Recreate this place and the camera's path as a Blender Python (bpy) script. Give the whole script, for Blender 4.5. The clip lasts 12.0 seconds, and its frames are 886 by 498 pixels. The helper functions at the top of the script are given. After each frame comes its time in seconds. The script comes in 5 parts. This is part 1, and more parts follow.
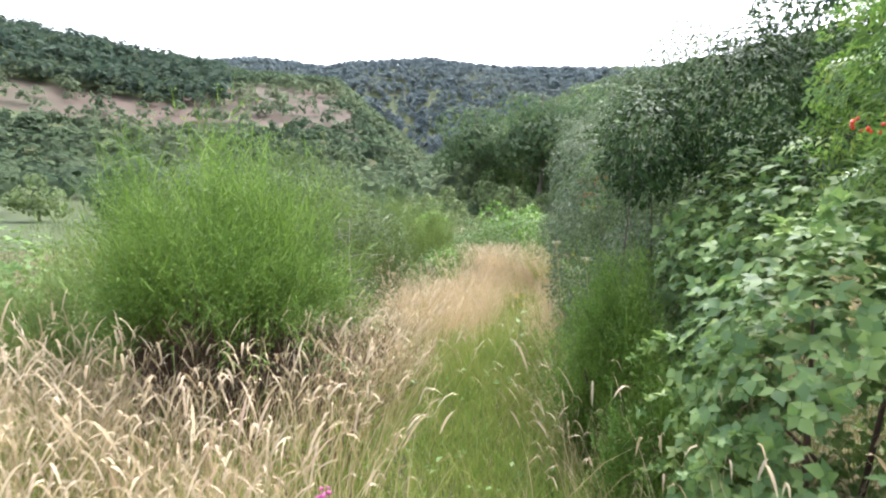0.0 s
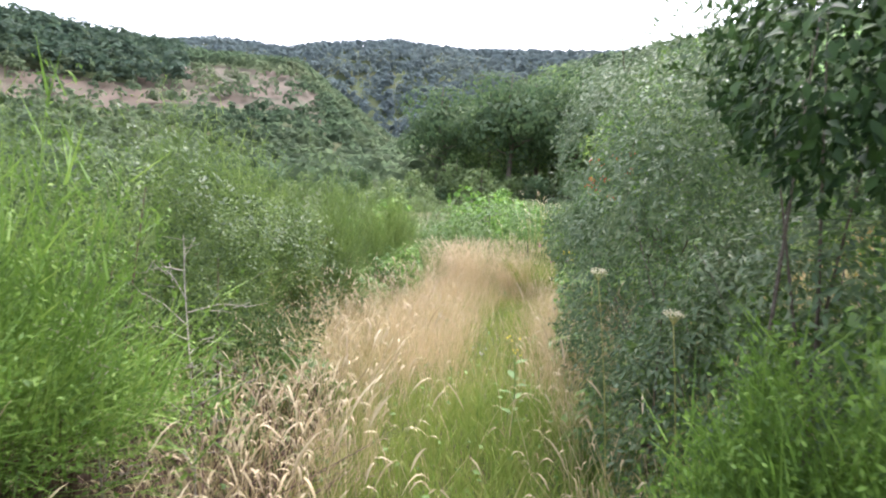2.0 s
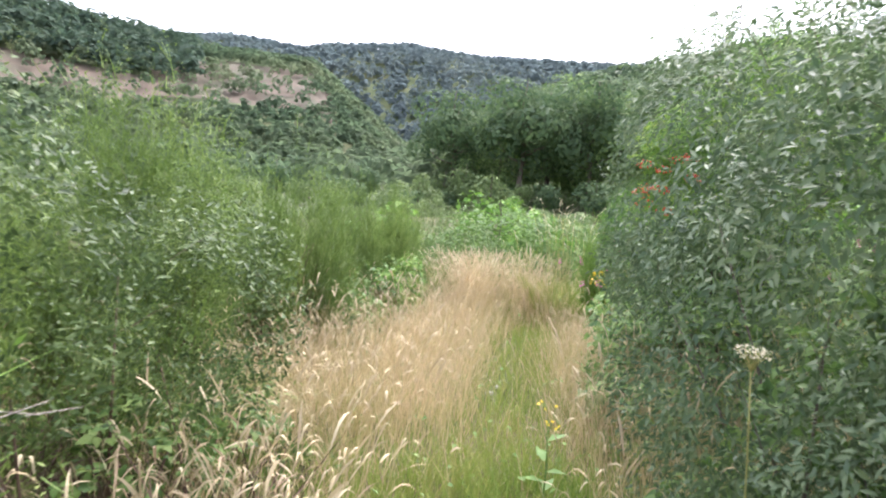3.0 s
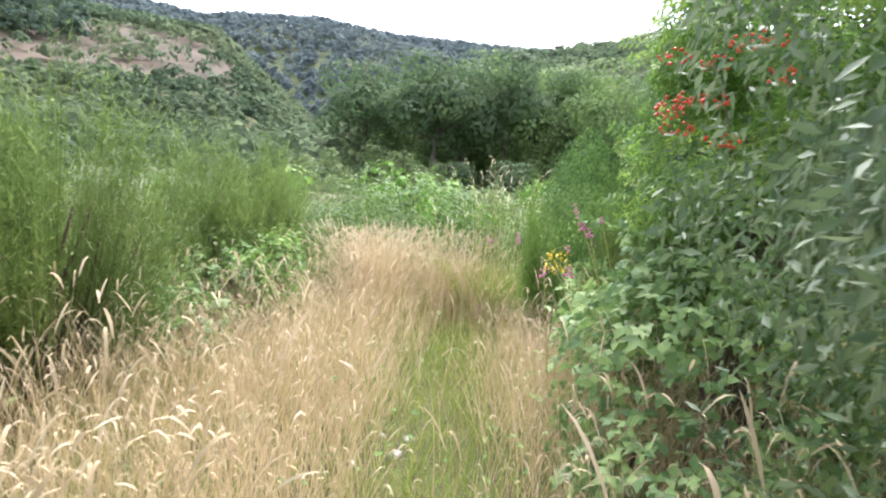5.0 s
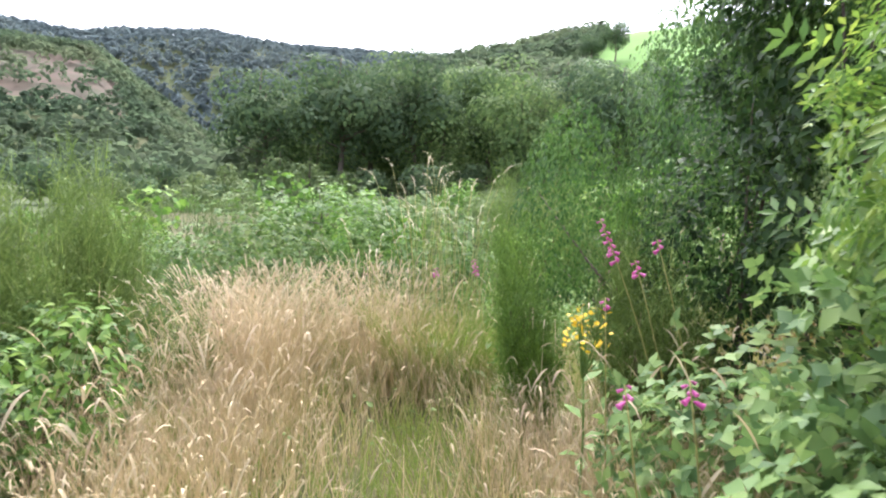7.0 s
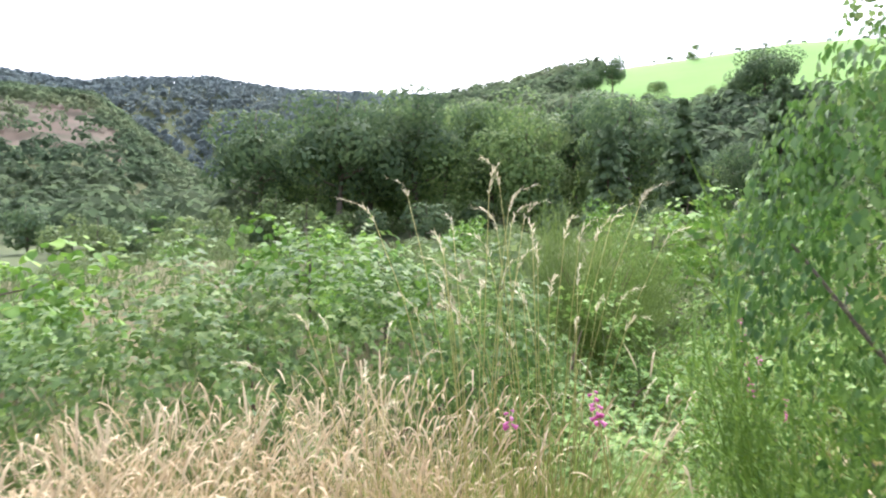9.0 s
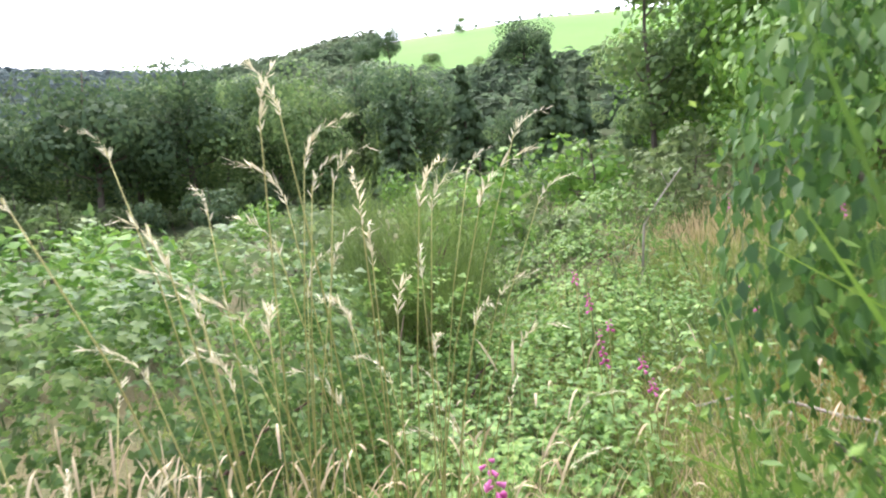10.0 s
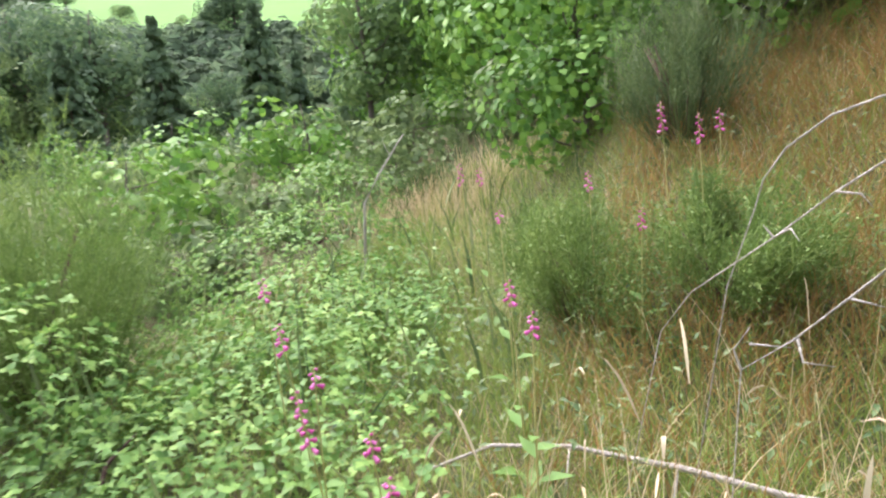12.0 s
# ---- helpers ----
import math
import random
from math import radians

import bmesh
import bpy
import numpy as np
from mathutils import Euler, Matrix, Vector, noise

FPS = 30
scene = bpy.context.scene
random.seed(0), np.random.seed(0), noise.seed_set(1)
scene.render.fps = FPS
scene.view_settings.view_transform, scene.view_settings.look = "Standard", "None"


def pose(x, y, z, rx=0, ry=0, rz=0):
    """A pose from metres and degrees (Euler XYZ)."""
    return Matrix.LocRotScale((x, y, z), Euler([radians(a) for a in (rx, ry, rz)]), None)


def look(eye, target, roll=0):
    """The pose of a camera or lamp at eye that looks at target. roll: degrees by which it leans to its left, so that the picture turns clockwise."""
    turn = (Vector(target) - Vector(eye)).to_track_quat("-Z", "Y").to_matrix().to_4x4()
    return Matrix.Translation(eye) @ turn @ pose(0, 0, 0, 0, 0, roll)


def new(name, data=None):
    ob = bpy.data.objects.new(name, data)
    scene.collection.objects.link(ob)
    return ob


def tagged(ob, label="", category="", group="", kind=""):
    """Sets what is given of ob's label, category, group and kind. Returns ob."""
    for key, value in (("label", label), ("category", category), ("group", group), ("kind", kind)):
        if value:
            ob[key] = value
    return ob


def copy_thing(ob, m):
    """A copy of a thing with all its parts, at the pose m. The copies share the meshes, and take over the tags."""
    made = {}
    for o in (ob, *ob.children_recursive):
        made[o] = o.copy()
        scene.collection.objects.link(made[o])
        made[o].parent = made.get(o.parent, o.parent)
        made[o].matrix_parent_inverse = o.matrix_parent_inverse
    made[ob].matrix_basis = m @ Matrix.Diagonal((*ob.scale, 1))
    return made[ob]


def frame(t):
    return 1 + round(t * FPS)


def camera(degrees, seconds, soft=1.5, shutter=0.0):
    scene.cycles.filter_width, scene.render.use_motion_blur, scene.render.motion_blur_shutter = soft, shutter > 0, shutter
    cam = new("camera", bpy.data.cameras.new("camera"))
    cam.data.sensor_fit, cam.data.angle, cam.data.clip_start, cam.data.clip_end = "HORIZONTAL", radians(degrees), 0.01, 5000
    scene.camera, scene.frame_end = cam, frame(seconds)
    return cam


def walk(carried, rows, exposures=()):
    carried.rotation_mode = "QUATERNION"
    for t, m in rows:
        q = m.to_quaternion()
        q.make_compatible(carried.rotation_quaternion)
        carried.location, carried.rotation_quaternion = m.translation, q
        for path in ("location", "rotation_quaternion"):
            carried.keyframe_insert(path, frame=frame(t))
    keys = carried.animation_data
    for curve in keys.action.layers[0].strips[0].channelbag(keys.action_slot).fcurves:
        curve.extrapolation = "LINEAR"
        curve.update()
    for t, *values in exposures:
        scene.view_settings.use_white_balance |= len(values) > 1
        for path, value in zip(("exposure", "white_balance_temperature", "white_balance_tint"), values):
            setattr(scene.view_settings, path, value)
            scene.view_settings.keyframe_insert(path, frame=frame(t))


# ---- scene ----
cam = camera(73.4, 12.0, soft=2.1, shutter=0.2)
EYE = 1.5
ROWS = [
    (0.0, 0.000, 0.000, 0.001, 0.49, -5.58, -1.41),
    (0.5, 0.004, 0.508, 0.018, -0.88, -3.94, -2.04),
    (1.0, 0.078, 1.076, 0.027, 0.62, -4.59, -4.18),
    (1.5, 0.085, 1.659, 0.026, 0.13, -3.42, -3.87),
    (2.0, 0.089, 2.241, 0.004, -2.67, -7.05, -1.30),
    (2.5, 0.095, 2.826, -0.016, -2.58, -7.85, -1.40),
    (3.0, 0.119, 3.409, -0.049, -1.82, -6.57, -3.80),
    (3.5, 0.179, 3.984, -0.108, -4.63, -6.58, -3.30),
    (3.7, 0.209, 4.212, -0.137, -5.25, -6.92, -1.46),
    (5.3, 0.459, 5.926, -0.396, -11.20, -7.80, -4.78),
    (5.5, 0.473, 6.152, -0.407, -11.60, -4.51, -1.61),
    (6.0, 0.517, 6.707, -0.420, -14.40, -4.26, -1.04),
    (6.5, 0.629, 7.211, -0.414, -15.59, -4.94, -1.03),
    (7.0, 0.771, 7.711, -0.394, -18.82, -6.72, -1.05),
    (7.5, 0.917, 8.196, -0.381, -16.41, -7.71, -0.15),
    (7.7, 0.983, 8.395, -0.373, -14.93, -4.74, -1.07),
    (9.3, 1.408, 10.450, -0.401, -22.20, -2.68, 1.67),
    (9.5, 1.491, 10.619, -0.417, -31.21, -3.95, 3.86),
    (10.0, 1.704, 11.004, -0.424, -38.52, -6.46, 5.65),
    (10.5, 1.931, 11.317, -0.456, -45.31, -4.00, 6.44),
    (11.0, 2.157, 11.462, -0.485, -51.46, -8.89, 9.14),
    (11.5, 2.560, 11.650, -0.525, -58.86, -10.74, 6.72),
    (11.8, 2.810, 11.760, -0.540, -61.70, -11.13, 4.85),
    (12.0, 2.980, 11.830, -0.550, -64.72, -11.05, 4.27),
]
walk(cam, [(t, pose(x, y, EYE + z, 90 + pitch, roll, yaw)) for t, x, y, z, yaw, pitch, roll in ROWS], [(0.0, 2.3, 6150, 17), (3.5, 2.36, 6150, 17), (5.5, 2.46, 6150, 17), (6.5, 2.3, 6150, 17), (9.5, 2.24, 6150, 18), (10.5, 2.28, 6150, 17), (11.0, 2.12, 6150, 17), (11.5, 2.3, 6150, 17), (12.0, 2.32, 6150, 17)])

# ---- overcast summer sky ----
world = bpy.data.worlds.new("world")
scene.world = world
world.use_nodes = True
wn, wl = world.node_tree.nodes, world.node_tree.links
SUN_ELEVATION, SUN_AZIMUTH = radians(58), radians(25)
sky = wn.new("ShaderNodeTexSky")
sky.sky_type = "NISHITA"
sky.sun_disc = False
sky.sun_elevation, sky.sun_rotation = SUN_ELEVATION, SUN_AZIMUTH
sky.air_density, sky.dust_density = 1.0, 4.0
cloud = wn.new("ShaderNodeHueSaturation")
cloud.inputs["Saturation"].default_value = 0.42
wl.new(sky.outputs[0], cloud.inputs["Color"])
wl.new(cloud.outputs[0], wn["Background"].inputs["Color"])
wn["Background"].inputs["Strength"].default_value = 0.15
sun = new("sun", bpy.data.lights.new("sun", "SUN"))
sun.data.energy, sun.data.angle, sun.data.color = 0.9, radians(35), (1.0, 0.97, 0.92)
sun.matrix_world = look((math.sin(SUN_AZIMUTH) * math.cos(SUN_ELEVATION), math.cos(SUN_AZIMUTH) * math.cos(SUN_ELEVATION), math.sin(SUN_ELEVATION)), (0, 0, 0))

RNG = np.random.default_rng(7)


# ---- materials ----
def material(name, colours, rough=0.6, through_light=0.0, patch=0.6, patch_scale=1.2, per="island", bump=0.0, bump_scale=60.0, spec=0.3):
    """Colours picked per leaf or blade, varied again in soft patches."""
    m = bpy.data.materials.new(name)
    m.use_nodes = True
    n, l = m.node_tree.nodes, m.node_tree.links
    bsdf = n["Principled BSDF"]
    ramp = n.new("ShaderNodeValToRGB")
    while len(ramp.color_ramp.elements) < len(colours):
        ramp.color_ramp.elements.new(0.5)
    for i, c in enumerate(colours):
        ramp.color_ramp.elements[i].position = i / max(1, len(colours) - 1)
        ramp.color_ramp.elements[i].color = (*c, 1)
    geo = n.new("ShaderNodeNewGeometry")
    spot = n.new("ShaderNodeTexNoise")
    spot.inputs["Scale"].default_value = patch_scale
    spot.inputs["Detail"].default_value = 4
    l.new(geo.outputs["Position"], spot.inputs["Vector"])
    mixer = n.new("ShaderNodeMix")
    mixer.inputs["Factor"].default_value = patch
    if per == "island":
        l.new(geo.outputs["Random Per Island"], mixer.inputs[2])
    elif per == "object":
        info = n.new("ShaderNodeObjectInfo")
        l.new(info.outputs["Random"], mixer.inputs[2])
    else:
        grain = n.new("ShaderNodeTexNoise")
        grain.inputs["Scale"].default_value = bump_scale
        grain.inputs["Detail"].default_value = 5
        l.new(geo.outputs["Position"], grain.inputs["Vector"])
        l.new(grain.outputs["Fac"], mixer.inputs[2])
    wide = n.new("ShaderNodeMapRange")
    wide.inputs["From Min"].default_value, wide.inputs["From Max"].default_value = 0.3, 0.7
    l.new(spot.outputs["Fac"], wide.inputs["Value"])
    l.new(wide.outputs[0], mixer.inputs[3])
    l.new(mixer.outputs[0], ramp.inputs[0])
    l.new(ramp.outputs[0], bsdf.inputs["Base Color"])
    bsdf.inputs["Roughness"].default_value = rough
    bsdf.inputs["Specular IOR Level"].default_value = spec
    if bump:
        rough_tex = n.new("ShaderNodeTexNoise")
        rough_tex.inputs["Scale"].default_value = bump_scale
        rough_tex.inputs["Detail"].default_value = 6
        l.new(geo.outputs["Position"], rough_tex.inputs["Vector"])
        b = n.new("ShaderNodeBump")
        b.inputs["Strength"].default_value = bump
        b.inputs["Distance"].default_value = 0.05
        l.new(rough_tex.outputs["Fac"], b.inputs["Height"])
        l.new(b.outputs[0], bsdf.inputs["Normal"])
    if through_light:
        thin = n.new("ShaderNodeBsdfTranslucent")
        l.new(ramp.outputs[0], thin.inputs["Color"])
        both = n.new("ShaderNodeMixShader")
        both.inputs[0].default_value = through_light
        l.new(bsdf.outputs[0], both.inputs[1])
        l.new(thin.outputs[0], both.inputs[2])
        l.new(both.outputs[0], n["Material Output"].inputs["Surface"])
    return m


M_SOIL = material("soil_and_litter", [(0.05, 0.055, 0.022), (0.075, 0.085, 0.03), (0.12, 0.10, 0.045), (0.08, 0.10, 0.028)], 0.95, per="grain", bump=1.0, bump_scale=25, patch_scale=1.4)
M_HILL = material("hillside_scrub", [(0.0375, 0.06, 0.0225), (0.0638, 0.084, 0.03), (0.0975, 0.092, 0.0413)], 0.95, per="grain", bump_scale=0.25, patch_scale=0.03)
M_FIELD = material("mown_meadow", [(0.0777, 0.178, 0.0222), (0.0925, 0.2, 0.0296), (0.111, 0.215, 0.037)], 0.95, per="grain", bump_scale=0.4, patch_scale=0.03)
M_CLEAR = material("bare_felled_slope", [(0.055, 0.07, 0.034), (0.075, 0.065, 0.042), (0.105, 0.074, 0.055), (0.065, 0.08, 0.036)], 0.95, per="grain", bump_scale=0.15, patch_scale=0.05)
M_GREENGRASS = material("green_grass", [(0.10, 0.18, 0.03), (0.17, 0.25, 0.045), (0.25, 0.30, 0.07), (0.38, 0.35, 0.13)], 0.7, 0.35, patch=0.45)
M_STRAW = material("dry_straw_grass", [(0.27, 0.25, 0.10), (0.47, 0.37, 0.19), (0.62, 0.50, 0.31), (0.57, 0.41, 0.27)], 0.75, 0.3, patch=0.5)
M_HEAD = material("seed_heads", [(0.327, 0.252, 0.136), (0.464, 0.37, 0.224), (0.568, 0.479, 0.32), (0.43, 0.302, 0.208)], 0.8, 0.3, patch=0.3)
M_PLUME = material("pale_plumes", [(0.46, 0.42, 0.26), (0.62, 0.57, 0.40), (0.74, 0.69, 0.52)], 0.8, 0.35, patch=0.3)
M_TALL = material("tall_grass_stems", [(0.22, 0.26, 0.07), (0.38, 0.36, 0.13), (0.52, 0.44, 0.20)], 0.6, 0.25, patch=0.3)
M_BROOM = material("broom_twigs", [(0.06, 0.1, 0.024), (0.11, 0.175, 0.038), (0.175, 0.25, 0.06), (0.27, 0.335, 0.105)], 0.6, 0.3, patch=0.45, patch_scale=1.5)
M_BROOM_FRESH = material("fresh_broom_twigs", [(0.055, 0.11, 0.02), (0.1, 0.185, 0.03), (0.165, 0.275, 0.045), (0.26, 0.36, 0.085)], 0.6, 0.35, patch=0.4, patch_scale=2.0)
M_THICKET = material("small_thicket_leaves", [(0.03, 0.052, 0.018), (0.058, 0.095, 0.03), (0.105, 0.155, 0.05), (0.2, 0.25, 0.1)], 0.5, 0.3, patch=0.4, patch_scale=2.5, spec=0.25)
# Leaf colours darkened to carry the shade beneath overhanging growth.
M_SHADELEAF = material("leaves_with_shade_in_colour", [(0.014, 0.033, 0.014), (0.026, 0.056, 0.018), (0.05, 0.098, 0.027), (0.11, 0.175, 0.048)], 0.55, 0.22, patch=0.4, patch_scale=1.6, spec=0.2)
M_BROOM_DULL = material("broom_twigs_grey_green", [(0.04, 0.07, 0.026), (0.08, 0.125, 0.042), (0.14, 0.185, 0.068), (0.23, 0.25, 0.125)], 0.6, 0.3, patch=0.45, patch_scale=1.5)
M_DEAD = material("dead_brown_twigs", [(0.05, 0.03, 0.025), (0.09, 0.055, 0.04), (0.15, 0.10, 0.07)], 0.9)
M_BRAMBLE = material("bramble_leaves", [(0.06, 0.125, 0.045), (0.115, 0.21, 0.065), (0.2, 0.31, 0.09), (0.34, 0.44, 0.15)], 0.5, 0.4, patch=0.4, patch_scale=2.5, spec=0.35)
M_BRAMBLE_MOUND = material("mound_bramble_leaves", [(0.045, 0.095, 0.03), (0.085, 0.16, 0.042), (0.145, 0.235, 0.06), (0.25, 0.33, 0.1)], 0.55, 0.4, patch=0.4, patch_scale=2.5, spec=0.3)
M_BRAMBLE_LIGHT = material("light_bramble_leaves", [(0.07, 0.145, 0.036), (0.12, 0.23, 0.05), (0.2, 0.325, 0.075), (0.33, 0.43, 0.12)], 0.58, 0.35, patch=0.35, patch_scale=1.2, spec=0.25)
M_RUST = material("rusty_dead_grass", [(0.15, 0.105, 0.036), (0.28, 0.165, 0.05), (0.39, 0.24, 0.085)], 0.8, 0.3, patch=0.5)
M_WILLOW = material("sallow_leaves", [(0.04, 0.078, 0.034), (0.08, 0.13, 0.056), (0.14, 0.195, 0.092), (0.24, 0.29, 0.165)], 0.5, 0.3, patch=0.35, patch_scale=2.0, spec=0.4)
M_ROWAN = material("rowan_leaves", [(0.045, 0.1, 0.026), (0.09, 0.185, 0.036), (0.175, 0.3, 0.052), (0.36, 0.46, 0.085)], 0.45, 0.45, patch=0.5, patch_scale=1.8, spec=0.4)
M_BIRCH = material("hanging_leaves", [(0.03, 0.08, 0.02), (0.06, 0.14, 0.03), (0.11, 0.21, 0.045), (0.21, 0.32, 0.09)], 0.45, 0.35, patch=0.4, patch_scale=2.5, spec=0.4)
M_BERRY = material("red_berries", [(0.45, 0.03, 0.01), (0.6, 0.06, 0.015)], 0.3, per="object", patch=0.2)
M_FOX = material("foxglove_pink", [(0.42, 0.05, 0.22), (0.58, 0.12, 0.36), (0.62, 0.24, 0.44)], 0.5, 0.3, per="object", patch=0.3)
M_RAGWORT = material("yellow_petals", [(0.75, 0.5, 0.02), (0.8, 0.62, 0.04)], 0.5, 0.2, per="object", patch=0.3)
M_PLANT = material("soft_green_leaves", [(0.08, 0.16, 0.04), (0.13, 0.23, 0.055), (0.20, 0.30, 0.09)], 0.6, 0.3, patch=0.3)
M_BARK = material("bark", [(0.06, 0.045, 0.035), (0.11, 0.09, 0.07), (0.17, 0.14, 0.11)], 0.9, per="grain", bump=0.6, bump_scale=40)
M_PALEWOOD = material("weathered_dead_wood", [(0.20, 0.17, 0.14), (0.33, 0.29, 0.25), (0.45, 0.41, 0.36)], 0.85, per="grain", bump=0.6, bump_scale=50)
M_STONE = material("pale_stone", [(0.24, 0.22, 0.2), (0.34, 0.32, 0.29), (0.44, 0.42, 0.38)], 0.9, per="grain", bump=0.5, bump_scale=60)
# Both woodland greens are raised in tone, offsetting black shade between leaf tufts.
M_TREE = material("woodland_leaves", [(0.065, 0.12, 0.045), (0.11, 0.18, 0.06), (0.165, 0.25, 0.08), (0.25, 0.32, 0.115)], 0.7, 0.4, patch=0.35, patch_scale=0.35)
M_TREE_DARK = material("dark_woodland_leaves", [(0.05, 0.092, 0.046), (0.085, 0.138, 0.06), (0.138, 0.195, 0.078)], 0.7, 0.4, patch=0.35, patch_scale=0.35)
M_SPRUCE = material("spruce_sprays", [(0.06, 0.10, 0.05), (0.095, 0.15, 0.07), (0.15, 0.205, 0.095)], 0.7, 0.4, patch=0.35, patch_scale=0.5)
M_TREE_LIGHT = material("light_woodland_leaves", [(0.085, 0.13, 0.05), (0.14, 0.195, 0.072), (0.215, 0.275, 0.11)], 0.7, 0.4, patch=0.35, patch_scale=0.5)
M_TREE_FRESH = material("fresh_tree_leaves", [(0.05, 0.12, 0.025), (0.10, 0.21, 0.035), (0.17, 0.31, 0.05), (0.27, 0.40, 0.08)], 0.6, 0.3, patch=0.4, patch_scale=0.6)
# Lightened, greyed and very translucent: distance haze put into the crowns' material.
M_FARWOOD = material("far_wood_crowns", [(0.048, 0.08, 0.046), (0.075, 0.113, 0.062), (0.112, 0.15, 0.08), (0.15, 0.172, 0.1)], 0.9, 0.62, patch=0.75, patch_scale=0.02)
M_DARKWOOD = material("dark_far_conifers", [(0.036, 0.062, 0.044), (0.056, 0.09, 0.058), (0.08, 0.112, 0.068)], 0.9, 0.4, patch=0.5, patch_scale=0.03)
# Pale blue of distance haze is mixed into these conifer colours.
M_HAZEWOOD = material("haze_tinted_conifers", [(0.085, 0.115, 0.125), (0.105, 0.138, 0.142), (0.13, 0.16, 0.152)], 0.9, 0.62, patch=0.6, patch_scale=0.012)


# ---- mesh helpers ----
def mesh_of(name, verts, tris, mat):
    me = bpy.data.meshes.new(name)
    verts, tris = np.asarray(verts, np.float32).reshape(-1, 3), np.asarray(tris, np.int32).reshape(-1, 3)
    me.vertices.add(len(verts))
    me.vertices.foreach_set("co", verts.ravel())
    me.loops.add(tris.size)
    me.loops.foreach_set("vertex_index", tris.ravel())
    me.polygons.add(len(tris))
    me.polygons.foreach_set("loop_start", np.arange(0, tris.size, 3, dtype=np.int32))
    me.update(calc_edges=True)
    me.materials.append(mat)
    return me


def part(name, data, parent, m=None, label=""):
    ob = new(name, data)
    ob.parent = parent
    if m is not None:
        ob.matrix_basis = m
    return tagged(ob, label) if label else ob


def joined(*pieces):
    vs, ts, k = [], [], 0
    for v, t in pieces:
        v, t = np.asarray(v, float).reshape(-1, 3), np.asarray(t, int).reshape(-1, 3)
        vs.append(v)
        ts.append(t + k)
        k += len(v)
    return np.concatenate(vs), np.concatenate(ts)


def unit(v):
    return v / np.maximum(np.linalg.norm(v, axis=-1, keepdims=True), 1e-9)


def tube(points, radii, sides=6):
    """A tapered limb along points, closed at its end."""
    p = np.asarray(points, float)
    n = len(p)
    d = unit(np.gradient(p, axis=0))
    a = unit(np.cross(d, np.where(np.abs(d[:, 2:3]) > 0.9, [[1.0, 0, 0]], [[0, 0, 1.0]])))
    b = np.cross(d, a)
    w = np.linspace(0, 2 * np.pi, sides, endpoint=False)
    r = np.asarray(radii, float)[:, None, None]
    v = p[:, None] + r * (a[:, None] * np.cos(w)[None, :, None] + b[:, None] * np.sin(w)[None, :, None])
    t = []
    for i in range(n - 1):
        for j in range(sides):
            q, s = i * sides + j, i * sides + (j + 1) % sides
            t += [(q, s, s + sides), (q, s + sides, q + sides)]
    e = (n - 1) * sides
    t += [(e, e + j, e + j + 1) for j in range(1, sides - 1)]
    return v.reshape(-1, 3), np.array(t)


def ribbons(base, tip, bend, width, segs=4, profile=None):
    """Blades from base to tip, bowed by bend at half way; profile gives the width along them."""
    n = len(base)
    s = np.linspace(0, 1, segs + 1)[None, :, None]
    ctrl = (base + tip) / 2 + bend
    p = (1 - s) ** 2 * base[:, None] + 2 * s * (1 - s) * ctrl[:, None] + s**2 * tip[:, None]
    if profile is None:
        profile = 1 - np.linspace(0, 1, segs + 1) ** 2 * 0.9
    az = RNG.uniform(0, np.pi, n)
    side = np.stack([np.cos(az), np.sin(az), np.zeros(n)], 1)[:, None] * (np.asarray(width).reshape(-1, 1, 1) * np.asarray(profile)[None, :, None] / 2)
    v = np.stack([p - side, p + side], 2).reshape(n, -1, 3)
    k = np.arange(segs)
    t = np.concatenate([np.stack([2 * k, 2 * k + 1, 2 * k + 3], 1), np.stack([2 * k, 2 * k + 3, 2 * k + 2], 1)])
    m = (segs + 1) * 2
    return v.reshape(-1, 3), (t[None] + (np.arange(n) * m)[:, None, None]).reshape(-1, 3)


def leaf_shape(width=0.6, fold=0.1):
    v = [(0, 0, 0), (0.4, width * 0.5, fold), (1, 0, -0.12), (0.4, -width * 0.5, fold), (0.55, 0, -0.02)]
    return np.array(v, float), np.array([(0, 4, 1), (1, 4, 2), (2, 4, 3), (3, 4, 0)])


def narrow_shape(width=0.26):
    return np.array([(0, 0, 0), (0.45, width / 2, 0.04), (1, 0, -0.06), (0.45, -width / 2, 0.04)], float), np.array([(0, 2, 1), (0, 3, 2)])


def turned(shape, angle, move=(0, 0, 0), scale=1.0):
    v, t = shape
    c, s = math.cos(angle), math.sin(angle)
    return v @ np.array([(c, s, 0), (-s, c, 0), (0, 0, 1)]) * scale + np.array(move), t


def bramble_shape():
    one = leaf_shape(0.72, 0.08)
    return joined(turned(one, 0, (0.35, 0, 0), 0.68), turned(one, 1.35, (0.3, 0, 0), 0.55), turned(one, -1.35, (0.3, 0, 0), 0.55))


def pinnate_shape(pairs=4):
    bits = []
    for i in range(pairs):
        x = 0.18 + 0.64 * i / (pairs - 1)
        for sgn in (1, -1):
            bits.append(turned(narrow_shape(0.34), sgn * 1.1, (x, 0, 0.05 - 0.1 * x), 0.34))
    bits.append(turned(narrow_shape(0.34), 0, (0.8, 0, -0.05), 0.32))
    return joined(*bits)


def tuft_shape():
    return np.array([(-0.5, -0.1, 0), (-0.1, -0.5, 0.12), (0.5, -0.2, -0.05), (0.3, 0.42, 0.1), (-0.3, 0.4, -0.1)], float), np.array([(0, 1, 2), (0, 2, 3), (0, 3, 4)])


